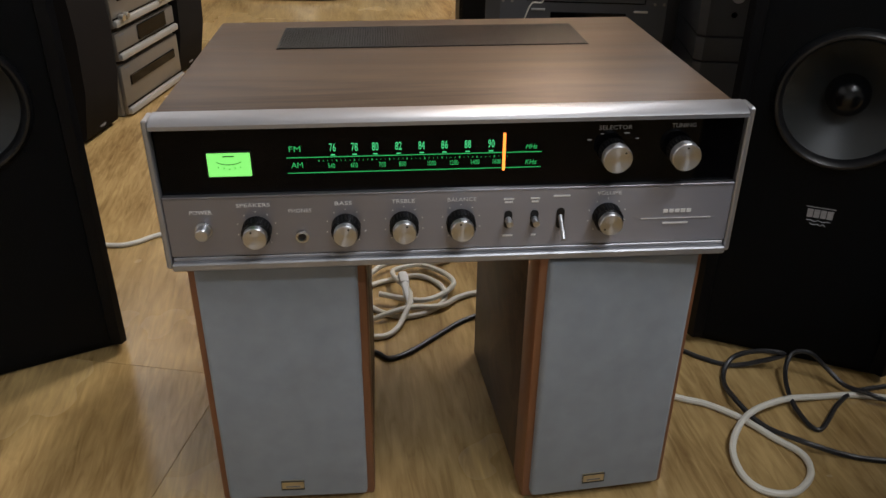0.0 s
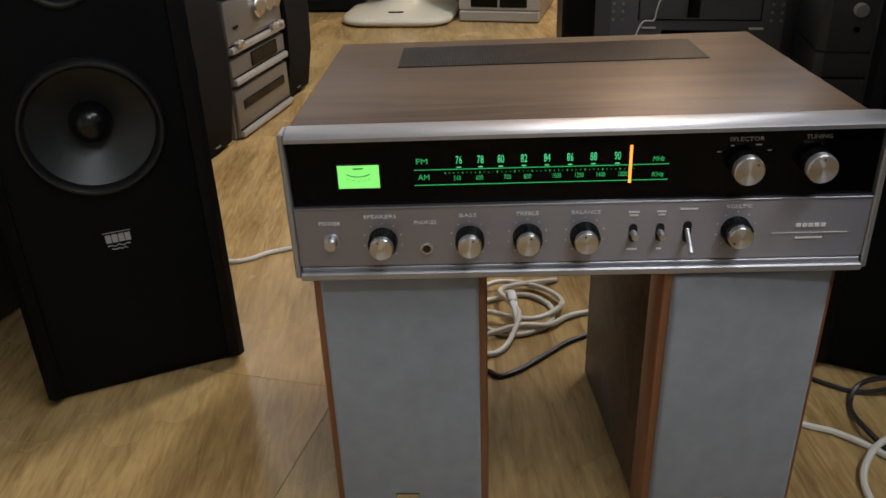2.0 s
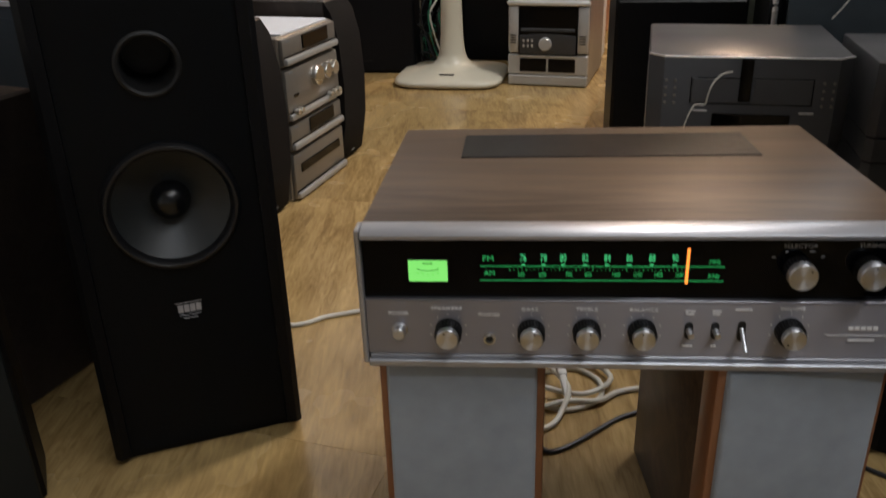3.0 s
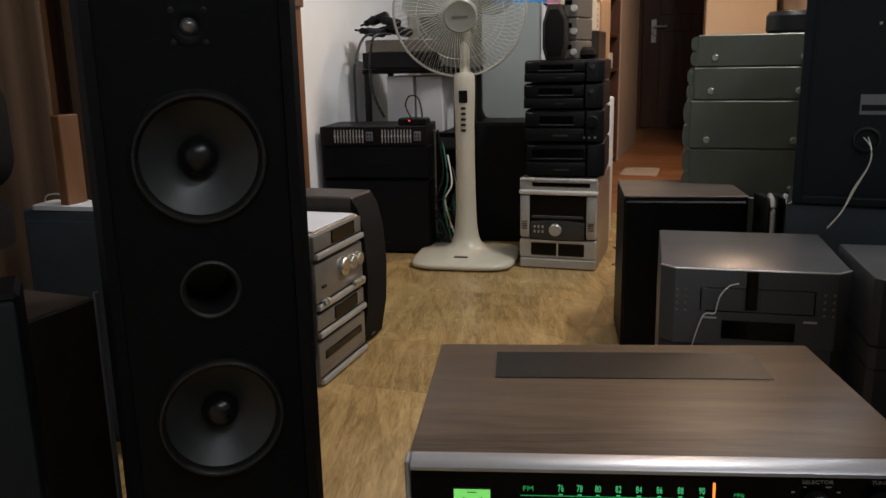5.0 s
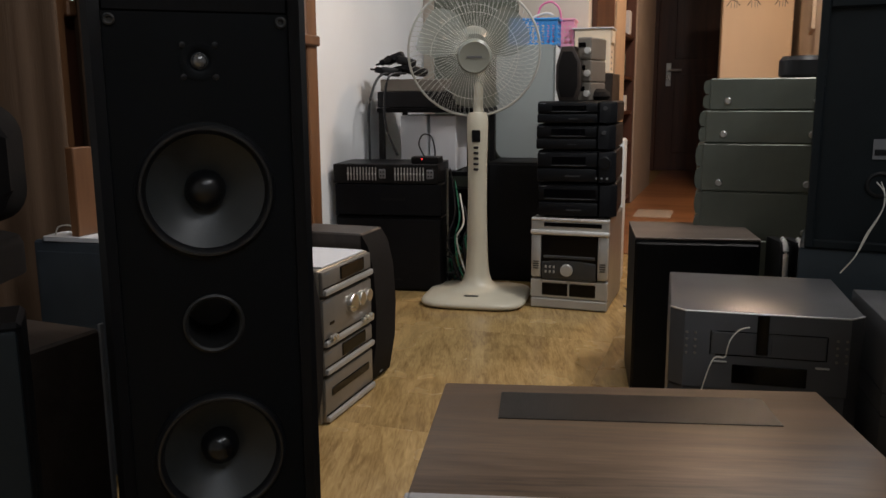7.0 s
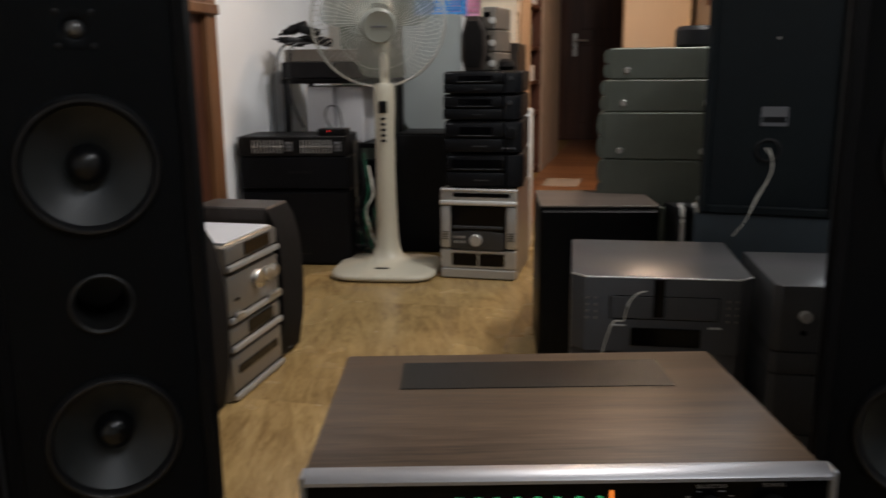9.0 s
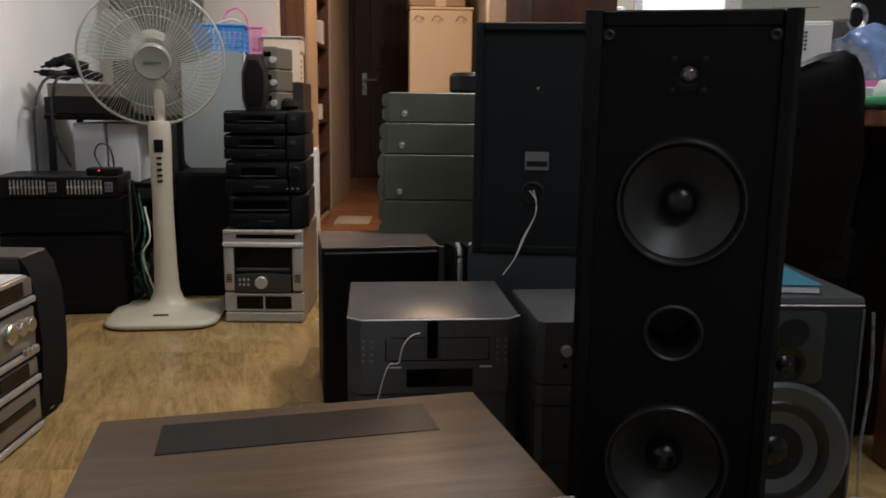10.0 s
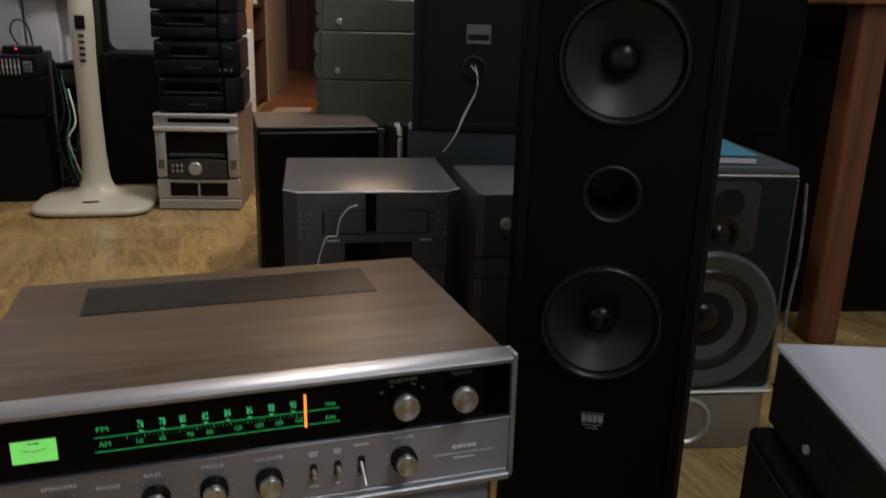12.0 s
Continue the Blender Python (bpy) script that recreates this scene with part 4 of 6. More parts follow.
# things on the silver stack
lowc = thing("carton_box", "large brown carton standing on the hall floor", "carton", 1.385, 5.86, 0, -10)
part("carton_body", box((0.47, 0.40, 0.80), (0, 0.20, 0.40), 0.004), "carton", lowc)
ct = thing("carton_box", "pale cardboard carton with black print, stacked in the hall", "carton", 1.385, 5.86, 0.80, -10)
ct.scale = (2.62, 2.4, 2.70)
part("carton_body", box((0.172, 0.16, 0.222), (0, 0.08, 0.111), 0.003), "carton_pale", ct)
part("carton_flap", box((0.176, 0.164, 0.008), (0.002, 0.08, 0.2265), 0.002), "carton_pale", ct)
for x in (-0.062, -0.012, 0.054):
    part("print_mark", tube([(x - 0.014, -0.0006, 0.193), (x - 0.004, -0.0006, 0.207), (x + 0.010, -0.0006, 0.203), (x + 0.017, -0.0006, 0.194)], 0.0009, 4), "dark_grey", ct)
    for q in (-0.004, 0.004, 0.010):
        part("print_mark", box((0.0012, 0.0006, 0.013), (x + q, -0.0004, 0.194), 0), "mid_grey", ct)
c2 = thing("carton_box", "brown cardboard carton taped shut", "carton", 1.365, 5.90, 1.430, -8)
c2.scale = (2.5, 2.2, 2.3)
part("carton_body", box((0.160, 0.17, 0.22), (0, 0.085, 0.11), 0.003), "carton", c2)
part("tape", box((0.030, 0.172, 0.2215), (0.01, 0.0845, 0.1105), 0.0), "carton_pale", c2)
solo("round_cushion", lathe([(0, 0), (0.054, 0), (0.062, 0.010), (0.062, 0.046), (0.054, 0.057), (0, 0.060)], None, 32), "dark_grey", "round dark cushion lying on the silver stack", "cushion", m=pose(0.600, 2.22, 0.7635))

# rear-facing speaker on a blue-grey box
gb = thing("speaker_box", "blue-grey speaker box standing on the floor", "speaker", 0.543, 1.540, 0, -19)
part("body", box((0.262, 0.26, 0.432), (0, 0.13, 0.216), 0.005, 2), "blue_grey", gb)
rs = thing("box_speaker", "dark box speaker seen from its back, cable attached", "speaker", 0.546, 1.535, 0.432, -19)
part("body", box((0.252, 0.27, 0.462), (0, 0.145, 0.231), 0.004), "rear_panel", rs)
fr = bmesh.new()
for sx in (-1, 1):
    add_box(fr, (0.016, 0.012, 0.462), (sx * 0.118, 0.004, 0.231), 0.002)
for z in (0.008, 0.454):
    add_box(fr, (0.220, 0.012, 0.016), (0, 0.004, z), 0.002)
part("back_rim", fr, "rear_panel", rs)
lb = part("type_label", box((0.048, 0.001, 0.037), (0.002, 0.0085, 0.190), 0), "mid_grey", rs, "printed type label")
part("print_bar", box((0.042, 0.0006, 0.011), (0.002, 0.0078, 0.184), 0), "dark_grey", lb)
cup = part("terminal_cup", lathe([(0.024, 0), (0.024, 0.003), (0.020, 0.004), (0.017, -0.004), (0, -0.004)], at_front(-0.005, 0.009, 0.125), 28), "port_black", rs, "round terminal cup")
part("screw", lathe([(0.003, 0), (0.003, 0.002), (0, 0.002)], at_front(0.0, 0.010, 0.335), 8), "steel", rs)
for q in (0, 1):
    solo("speaker_cable", tube(spline([(0.536 + 0.008 * q, 1.540, 0.562), (0.540, 1.512, 0.545), (0.536, 1.505, 0.515), (0.512 + 0.003 * q, 1.505, 0.470), (0.494, 1.50, 0.43), (0.470, 1.50, 0.398)], 6), 0.0012, 6),
         "cable_white", "thin pale speaker wire at the terminal cup", "cable")

# mini system with black separates on top
ms = thing("mini_system", "silver mini hi-fi with cassette decks and big dial", "hi-fi system", 0.032, 2.73, 0, -13)
part("body", box((0.262, 0.33, 0.315), (0, 0.175, 0.1605), 0.004), "silver_plastic", ms)
part("foot_strip", box((0.262, 0.024, 0.034), (0, 0.0, 0.020), 0.004), "silver_mid", ms)
part("cd_panel", box((0.264, 0.022, 0.050), (0, 0.0, 0.292), 0.004, 2), "silver_mid", ms, "silver disc tray panel")
part("top_bar", box((0.264, 0.026, 0.010), (0, -0.002, 0.312), 0.004, 2), "silver_bright", ms)
part("tray_slot", box((0.196, 0.004, 0.014), (0.010, -0.0105, 0.295), 0.001), "display", ms)
part("ledge", box((0.268, 0.034, 0.016), (0, -0.004, 0.268), 0.006, 2), "silver_bright", ms)
part("centre_panel", box((0.194, 0.020, 0.152), (0, -0.003, 0.180), 0.003), "display", ms, "black display panel")
part("control_strip", prism([(-0.092, 0), (0.092, 0), (0.092, 0.060), (0.03, 0.066), (-0.03, 0.066), (-0.092, 0.060)], 0.006, at_front(0, -0.012, 0.106), 0.002), "mid_black", ms, "charcoal control strip")
part("key_bar", box((0.176, 0.006, 0.010), (0, -0.014, 0.184), 0.002), "mid_black", ms)
for sx in (-1, 1):
    part("pillar", box((0.035, 0.026, 0.148), (sx * 0.1135, -0.002, 0.184), 0.007, 2), "silver_mid", ms)
    for j in range(4):
        part("button", box((0.020, 0.004, 0.003), (sx * 0.1135, -0.016, 0.166 - 0.008 * j), 0.001), "dark_grey", ms)
part("volume_dial", lathe([(0.021, 0), (0.021, 0.010), (0.018, 0.013), (0, 0.013)], at_front(-0.006, -0.018, 0.141), 28), "silver_mid", ms, "round silver dial")
for i in range(3):
    for j in range(2):
        part("button", box((0.006, 0.004, 0.009), (-0.078 + 0.014 * i, -0.019, 0.150 - 0.017 * j), 0.001), "silver_mid", ms)
part("deck_panel", box((0.264, 0.022, 0.066), (0, 0.0, 0.071), 0.004), "silver_mid", ms)
for sx in (-1, 1):
    part("cassette_door", box((0.091, 0.008, 0.046), (sx * 0.0475, -0.009, 0.070), 0.003), "display", ms, "smoked cassette door")
    part("key_bar", box((0.082, 0.006, 0.005), (sx * 0.0475, -0.0115, 0.099), 0.001), "silver_bright", ms)
for z0, z1, dx, dy in ((0.3195, 0.435, 0.014, 0.004), (0.4365, 0.5445, 0.008, 0.0), (0.546, 0.631, 0.004, 0.003), (0.6325, 0.7065, 0.006, 0.0)):
    b = thing("hifi_separate", "black hi-fi separate with slot and dial, stacked", "hi-fi system", 0.038 + dx, 2.73 + dy, z0, -11 + dx * 150, group="black separates on the mini system")
    hgt = z1 - z0
    tall = hgt > 0.1
    part("body", box((0.262, 0.30, hgt - 0.004), (0, 0.16, hgt / 2 + 0.002), 0.008, 2), "sep_black", b, "blue-black plastic case")
    part("front_lip", box((0.200, 0.022, hgt * 0.40), (-0.030, 0.002, hgt * 0.24), 0.005, 2), "sep_black", b)
    part("front_top", box((0.200, 0.016, hgt * 0.46), (-0.030, 0.004, hgt * 0.71), 0.005, 2), "sep_black", b)
    part("cheek", prism([(0.066, 0.010), (0.076, -0.006), (0.110, -0.004), (0.131, 0.014), (0.131, 0.03), (0.066, 0.03)], hgt - 0.010, Matrix.Translation((0, 0, 0.005)), 0.003), "sep_black", b, "bevelled end piece")
    part("slot", box((0.176 if z0 < 0.33 else 0.112, 0.004, hgt * 0.24), (-0.024, -0.0045, hgt * 0.70), 0.0015), "display", b, "dark slot")
    part("slot_ledge", box((0.170 if z0 < 0.33 else 0.118, 0.005, 0.003), (-0.024, -0.0055, hgt * 0.54), 0.001), "mid_black", b)
    bars(b, -0.112, -0.0045, hgt * 0.90, 0.018, 0.0022, "mid_grey")
    bars(b, -0.010, -0.0095, hgt * 0.22, 0.05 if tall else 0.03, 0.005 if tall else 0.003, "mid_black")
    if 0.43 < z0 < 0.44:
        part("dial", lathe([(0.021, 0), (0.021, 0.009), (0.018, 0.012), (0, 0.012)], at_front(0.094, -0.004, hgt * 0.64), 28), "sep_black", b, "round black dial")
        for j in range(3):
            part("button", lathe([(0.004, 0), (0.004, 0.004), (0, 0.005)], at_front(0.068 + 0.018 * j, -0.004, hgt * 0.16), 10), "mid_grey", b)
    elif z0 > 0.5:
        part("dial", lathe([(0.007, 0), (0.007, 0.006), (0, 0.007)], at_front(0.094, -0.005, hgt * 0.68), 16), "mid_black", b)
    for j in range(3):
        part("foot", box((0.02, 0.02, 0.003), (-0.1 + 0.1 * j, 0.03, 0.0005), 0), "black_plastic", b)

# small speaker and silver micro stack on top of the black separates
sp = thing("satellite_speaker", "small dark curved speaker on a stack of separates", "speaker", 0.016, 2.83, 0.707, -14)
part("body", prism([(-0.030, 0), (0.028, 0), (0.044, 0.05), (0.042, 0.13), (0.018, 0.182), (-0.024, 0.182), (-0.042, 0.12), (-0.042, 0.04)], 0.13, Matrix.Translation((0, 0.13, 0)) @ FRONT, 0.006), "brown_cabinet", sp)
part("grille", prism([(-0.022, 0.012), (0.022, 0.012), (0.034, 0.05), (0.032, 0.13), (0.014, 0.165), (-0.018, 0.165), (-0.032, 0.118), (-0.032, 0.045)], 0.004, FRONT, 0.002), "chair_fabric", sp)
mcs = thing("micro_stack", "silver micro hi-fi stack on black separates", "hi-fi system", 0.071, 2.85, 0.707, -24)
for j, (z0, hh) in enumerate(((0, 0.062), (0.064, 0.072), (0.138, 0.074))):
    part("unit_case", box((0.050, 0.15, hh), (0, 0.075, z0 + hh / 2), 0.004), "silver_plastic", mcs)
    part("knob", lathe([(0.011, 0), (0.011, 0.010), (0, 0.011)], at_front(0.014, 0, z0 + hh * 0.40), 16), "silver_bright", mcs)
    part("window", box((0.026, 0.003, 0.016), (-0.008, -0.0005, z0 + hh * 0.66), 0.001), "display", mcs)
bag = solo("black_bag", lathe([(0, 0), (0.032, 0.002), (0.042, 0.014), (0.036, 0.030), (0.022, 0.040), (0, 0.042)], Matrix.Diagonal((1, 1.6, 1, 1)), 18), "chair_fabric", "crumpled black bag on a stack of separates", "bag", m=pose(0.128, 2.92, 0.707))
solo("white_box", box((0.11, 0.16, 0.56), (0, 0, 0.28), 0.008, 2), "white_plastic", "tall white appliance standing behind the mini system", "appliance", m=pose(0.205, 3.22, 0, 0, 0, -10))
cs = thing("tall_box", "tall dark brown box standing on the floor", "box", 0.158, 3.62, 0, -13)
part("box_body", box((0.16, 0.24, 0.82), (0, 0.12, 0.41), 0.004), "brown_cabinet", cs)
bb = thing("cream_box", "cream cardboard box with open lid on cartons", "box", 0.148, 3.62, 0.82, -10)
part("box_body", box((0.155, 0.16, 0.185), (0, 0.08, 0.0925), 0.003), "carton_pale", bb)
part("box_lid", box((0.175, 0.18, 0.006), (0, 0.08, 0.189), 0.001), "paper", bb)
part("lid_flap", box((0.004, 0.15, 0.060), (0.081, 0.08, 0.158), 0.001), "carton_pale", bb)
for q in range(4):
    part("print_bar", box((0.0006, 0.030, 0.010), (0.0782, 0.05 + 0.008 * (q % 2), 0.020 + 0.024 * q), 0), "mid_black", bb)

# ---- pedestal fan ----
fan = thing("pedestal_fan", "cream pedestal fan with round wire guard, switched off", "fan", -0.292, 2.86, 0, -6)
bm = bmesh.new()
rows_ = []
for hs, z, e in ((0.170, 0.001, 4.5), (0.182, 0.006, 4.5), (0.186, 0.011, 4.5), (0.186, 0.017, 4.5), (0.181, 0.0235, 4.5), (0.165, 0.0285, 4.3), (0.130, 0.035, 3.6), (0.095, 0.042, 2.8),
                 (0.070, 0.051, 2.3), (0.054, 0.066, 2), (0.045, 0.092, 2), (0.040, 0.13, 2), (0.0375, 0.18, 2), (0.037, 0.22, 2)):
    row = []
    for k in range(72):
        c_, s_ = math.cos(2 * math.pi * k / 72), math.sin(2 * math.pi * k / 72)
        row.append(bm.verts.new((math.copysign(abs(c_) ** (2 / e), c_) * hs, math.copysign(abs(s_) ** (2 / e), s_) * hs, z)))
    rows_.append(row)
for ra, rb in zip(rows_, rows_[1:]):
    for k in range(72):
        bm.faces.new((ra[k], ra[(k + 1) % 72], rb[(k + 1) % 72], rb[k]))
bm.faces.new(rows_[0][::-1])
part("base", bm, "cream", fan, "rounded square base sweeping up to the column", smooth=60)
part("column", lathe([(0.037, 0.20), (0.034, 0.35), (0.034, 0.50), (0.037, 0.60), (0.036, 0.655), (0.030, 0.668), (0, 0.670)], Matrix.Diagonal((1, 0.85, 1, 1)), 32), "cream", fan)
part("base_badge", prism(round_rect(0.050, 0.016, 0.007), 0.002, Matrix.Translation((0, -0.118, 0.0368))), "dark_grey", fan)
part("display", box((0.030, 0.006, 0.042), (0, -0.031, 0.588), 0.002), "display", fan, "dark switch window")
for j in range(5):
    part("button", box((0.018, 0.006, 0.009), (0, -0.030, 0.548 - 0.019 * j), 0.002), "dark_grey", fan)
part("neck", tube([(0, 0.01, 0.66), (0, 0.02, 0.74), (0, 0.035, 0.82)], 0.017, 14), "cream", fan)
H = Matrix.Translation((-0.014, 0.005, 0.878)) @ Matrix.Rotation(radians(11), 4, "Z") @ Matrix.Rotation(radians(17), 4, "X") @ FRONT
part("motor_housing", lathe([(0, -0.16), (0.030, -0.158), (0.055, -0.14), (0.066, -0.10), (0.066, -0.05), (0.056, -0.02), (0, -0.018)], H, 32), "fan_grey", fan, "rounded motor housing")
bl = lathe([(0.030, 0.0), (0.030, 0.045), (0.024, 0.052), (0, 0.053)], H, 24)
hub = part("rotor_hub", bl, "cream", fan)
for j in range(3):
    bm = bmesh.new()
    nr_, na = 10, 10
    g = []
    for i in range(nr_ + 1):
        r = 0.028 + (0.198 - 0.028) * i / nr_
        row = []
        for q in range(na + 1):
            f = q / na - 0.5
            wid = math.radians(66) * (0.62 + 0.5 * math.sin(math.pi * min(1, i / nr_ * 0.85 + 0.12)))
            a = 2 * math.pi * j / 3 + 0.35 + f * wid + 0.25 * i / nr_
            row.append(bm.verts.new((r * math.cos(a), r * math.sin(a), 0.022 + f * 0.040)))
        g.append(row)
    for i in range(nr_):
        for q in range(na):
            bm.faces.new((g[i][q], g[i][q + 1], g[i + 1][q + 1], g[i + 1][q]))
    bmesh.ops.solidify(bm, geom=list(bm.faces), thickness=0.002)
    bmesh.ops.transform(bm, matrix=H, verts=list(bm.verts))
    part("blade", bm, "clear_blade", hub, "translucent pale fan blade", smooth=60)
RG = 0.2265


def ring_pts(r, z, n=64):
    return [H @ Vector((r * math.cos(2 * math.pi * k / n), r * math.sin(2 * math.pi * k / n), z)) for k in range(n)]


gr = part("guard_rim", tube(ring_pts(RG, 0.02, 72), 0.0042, 8, True), "wire_white", fan, "round white wire guard")
bm = bmesh.new()
for k in range(76):
    a = 2 * math.pi * k / 76
    front = [(0.056, 0.070), (0.10, 0.076), (0.16, 0.070), (0.205, 0.052), (RG, 0.022)]
    add_tube(bm, [H @ Vector((r * math.cos(a + 0.06 * i), r * math.sin(a + 0.06 * i), z)) for i, (r, z) in enumerate(front)], 0.00072, 4)
    back = [(0.064, -0.05), (0.13, -0.052), (0.19, -0.030), (RG, 0.018)]
    add_tube(bm, [H @ Vector((r * math.cos(a), r * math.sin(a), z)) for r, z in back], 0.0006, 4)
part("wire_guard", bm, "wire_white", gr)["kind"] = "stuff"
part("guard_ring", tube(ring_pts(0.148, 0.073, 56), 0.0010, 6, True), "wire_white", gr)
part("guard_ring", tube(ring_pts(0.150, -0.050, 56), 0.0010, 6, True), "wire_white", gr)
cap = part("guard_cap", lathe([(0.059, 0.064), (0.059, 0.074), (0.052, 0.082), (0.045, 0.080), (0, 0.081)], H, 36), "fan_grey", fan, "round centre cap")
part("print_bar", box((0.052, 0.007, 0.001), (0, 0, 0), 0, rot=None), "mid_grey", cap).matrix_basis = H @ Matrix.Translation((0, 0.0, 0.0816))

# ---- left side: equaliser, black cabinet, stand ----
cabt = thing("black_cabinet", "black hi-fi cabinet beside the wall", "cabinet", -0.632, 2.955, 0, -4)
part("body", box((0.405, 0.30, 0.285), (0, 0.155, 0.1425), 0.004), "black_ash", cabt)
part("door", box((0.395, 0.006, 0.265), (0, 0.001, 0.142), 0.002), "sep_black", cabt, "black glossy door")
bars(cabt, 0.02, -0.003, 0.045, 0.06, 0.006, "dark_grey")
tp = thing("amplifier", "black amplifier on a black cabinet", "amplifier", -0.632, 2.953, 0.285, -4)
part("body", box((0.40, 0.29, 0.118), (0, 0.15, 0.0625), 0.003), "sep_black", tp)
part("front_panel", box((0.405, 0.008, 0.114), (0, 0.0, 0.0625), 0.002), "sep_black", tp)
bars(tp, 0.02, -0.0045, 0.065, 0.09, 0.010, "black_plastic")
eq = thing("graphic_equaliser", "black graphic equaliser with rows of slide controls", "equaliser", -0.640, 2.952, 0.407, -4)
part("body", box((0.392, 0.24, 0.072), (0, 0.125, 0.037), 0.003), "dark_grey", eq)
part("front_panel", box((0.398, 0.008, 0.070), (0, 0.0, 0.037), 0.002), "black_plastic", eq)
for g0 in (-0.142, 0.038):
    for j in range(10):
        sx = g0 + 0.0118 * j
        sl = part("slider", box((0.0042, 0.004, 0.048), (sx, -0.005, 0.037), 0.0006), "silver_mid", eq)
        part("slider_cap", box((0.0056, 0.008, 0.006), (sx, -0.008, 0.037), 0.001), "silver_bright", sl)
for x in (-0.017, 0.163):
    part("button_block", box((0.026, 0.006, 0.034), (x + 0.006, -0.004, 0.037), 0.002), "mid_grey", eq)
    for i in range(2):
        for j in range(2):
            part("button", box((0.006, 0.006, 0.006), (x + 0.001 + 0.011 * i, -0.007, 0.030 + 0.014 * j), 0.001), "dark_grey", eq)
ps = thing("adapter_box", "small black adapter with a red light", "adapter", -0.490, 3.00, 0.480, -10)
part("body", box((0.105, 0.07, 0.026), (0, 0, 0.013), 0.004), "black_plastic", ps)
part("led", lathe([(0.003, 0), (0.003, 0.002), (0, 0.003)], at_front(-0.008, -0.035, 0.018), 8), "red_led", ps)
solo("adapter_lead", tube(spline([(-0.500, 3.00, 0.505), (-0.520, 3.00, 0.55), (-0.505, 3.0, 0.585), (-0.475, 3.0, 0.58), (-0.462, 3.0, 0.54), (-0.460, 3.0, 0.508)], 8), 0.003, 6), "cable_black", "black looped lead at the adapter", "cable")

stand = thing("black_stand", "black two-shelf stand behind the equaliser", "stand", -0.50, 3.27, 0, -8)
for z in (0.425, 0.672):
    part("shelf_board", box((0.42, 0.36, 0.018), (0, 0.10, z), 0.002), "black_ash", stand)
for sx in (-1, 1):
    for y in (-0.06, 0.26):
        part("leg", box((0.022, 0.022, 0.665), (sx * 0.195, y, 0.3325), 0.002), "black_plastic", stand)
for x in (-0.066, 0.050):
    solo("white_carton", box((0.108, 0.20, 0.218), (0, 0.10, 0.109), 0.003), "paper", "plain white carton on the stand's lower shelf", "carton", m=pose(-0.505 + x, 3.22, 0.434, 0, 0, -8))
blk = thing("black_deck", "black hi-fi deck lying on the stand", "hi-fi deck", -0.515, 3.20, 0.681, -8)
part("body", box((0.40, 0.32, 0.062), (0, 0.16, 0.033), 0.004), "black_plastic", blk)
part("front_panel", box((0.405, 0.010, 0.060), (0, 0, 0.033), 0.002), "dark_grey", blk)
grd = thing("grey_player", "grey video player under cables", "player", -0.515, 3.205, 0.744, -8)
part("body", box((0.38, 0.26, 0.048), (0, 0.14, 0.025), 0.003), "silver_plastic", grd)
part("front_panel", box((0.385, 0.008, 0.046), (0, 0.008, 0.025), 0.002), "silver_plastic", grd)
for dx, dy, dz, tilt, rr in ((-0.150, 0.00, 0.052, 6, 20), (-0.105, 0.03, 0.060, -12, -15), (-0.045, 0.02, 0.054, 10, 40), (-0.085, 0.00, 0.086, 14, 8), (-0.135, 0.02, 0.098, -20, -4)):
    pl = thing("plug_adapter", "black power plug adapter with pins lying on a player", "adapter", -0.515 + dx, 3.24 + dy, 0.762 + dz * 1.15, rr, rx=0, ry=tilt)
    part("body", box((0.078, 0.048, 0.032), (0, 0, 0), 0.007, 2), "black_plastic", pl)
    part("collar", box((0.026, 0.034, 0.022), (-0.048, 0, 0.002), 0.004), "sep_black", pl)
    for sy_ in (-1, 1):
        part("pin", box((0.020, 0.002, 0.007), (-0.070, sy_ * 0.007, 0.002), 0.0006), "black_plastic", pl)
for pts in ([(-0.62, 3.24, 0.815), (-0.70, 3.20, 0.805), (-0.735, 3.16, 0.70), (-0.735, 3.14, 0.58), (-0.73, 3.12, 0.47)],
            [(-0.60, 3.22, 0.815), (-0.66, 3.17, 0.80), (-0.675, 3.15, 0.68), (-0.66, 3.14, 0.58), (-0.62, 3.12, 0.50)]):
    solo("hanging_cable", tube(spline(pts, 8), 0.005, 6), "cable_black", "black cable hanging down by the wall", "cable")
for j in range(5):
    x0 = -0.405 + 0.016 * j
    pts = [(x0, 3.02 + 0.02 * j, 0.46 - 0.05 * j), (x0 + 0.02, 3.0, 0.30 - 0.02 * j), (x0 - 0.005 + 0.01 * (j % 2), 2.98, 0.20), (x0 + 0.02, 2.97, 0.10), (x0 + 0.05, 2.96, 0.03)]
    solo("hanging_cable", tube(spline(pts, 6), 0.0035, 6), ("cable_black", "green_wire", "cable_white", "cable_black", "green_wire")[j], "thin cable tangled behind the fan", "cable")
rng = random.Random(11)
for j in range(9):
    x0, z0 = -0.375 + rng.uniform(-0.03, 0.05), rng.uniform(0.02, 0.16)
    pts = [(x0 + rng.uniform(-0.05, 0.05), 3.03 + rng.uniform(-0.03, 0.03), max(0.006, z0 + 0.06 * math.sin(k * 1.4 + j) + rng.uniform(-0.02, 0.02))) for k in range(6)]
    solo("tangled_cable", tube(spline(pts, 6), 0.0032, 6), ("cable_black", "cable_black", "green_wire")[j % 3], "thin cable in a tangle beside the cabinet", "cable")
solo("metal_rod", tube([(-0.420, 3.05, 0.0), (-0.420, 3.05, 0.455)], 0.006, 8), "steel", "thin metal rod leaning beside the cabinet", "rod")
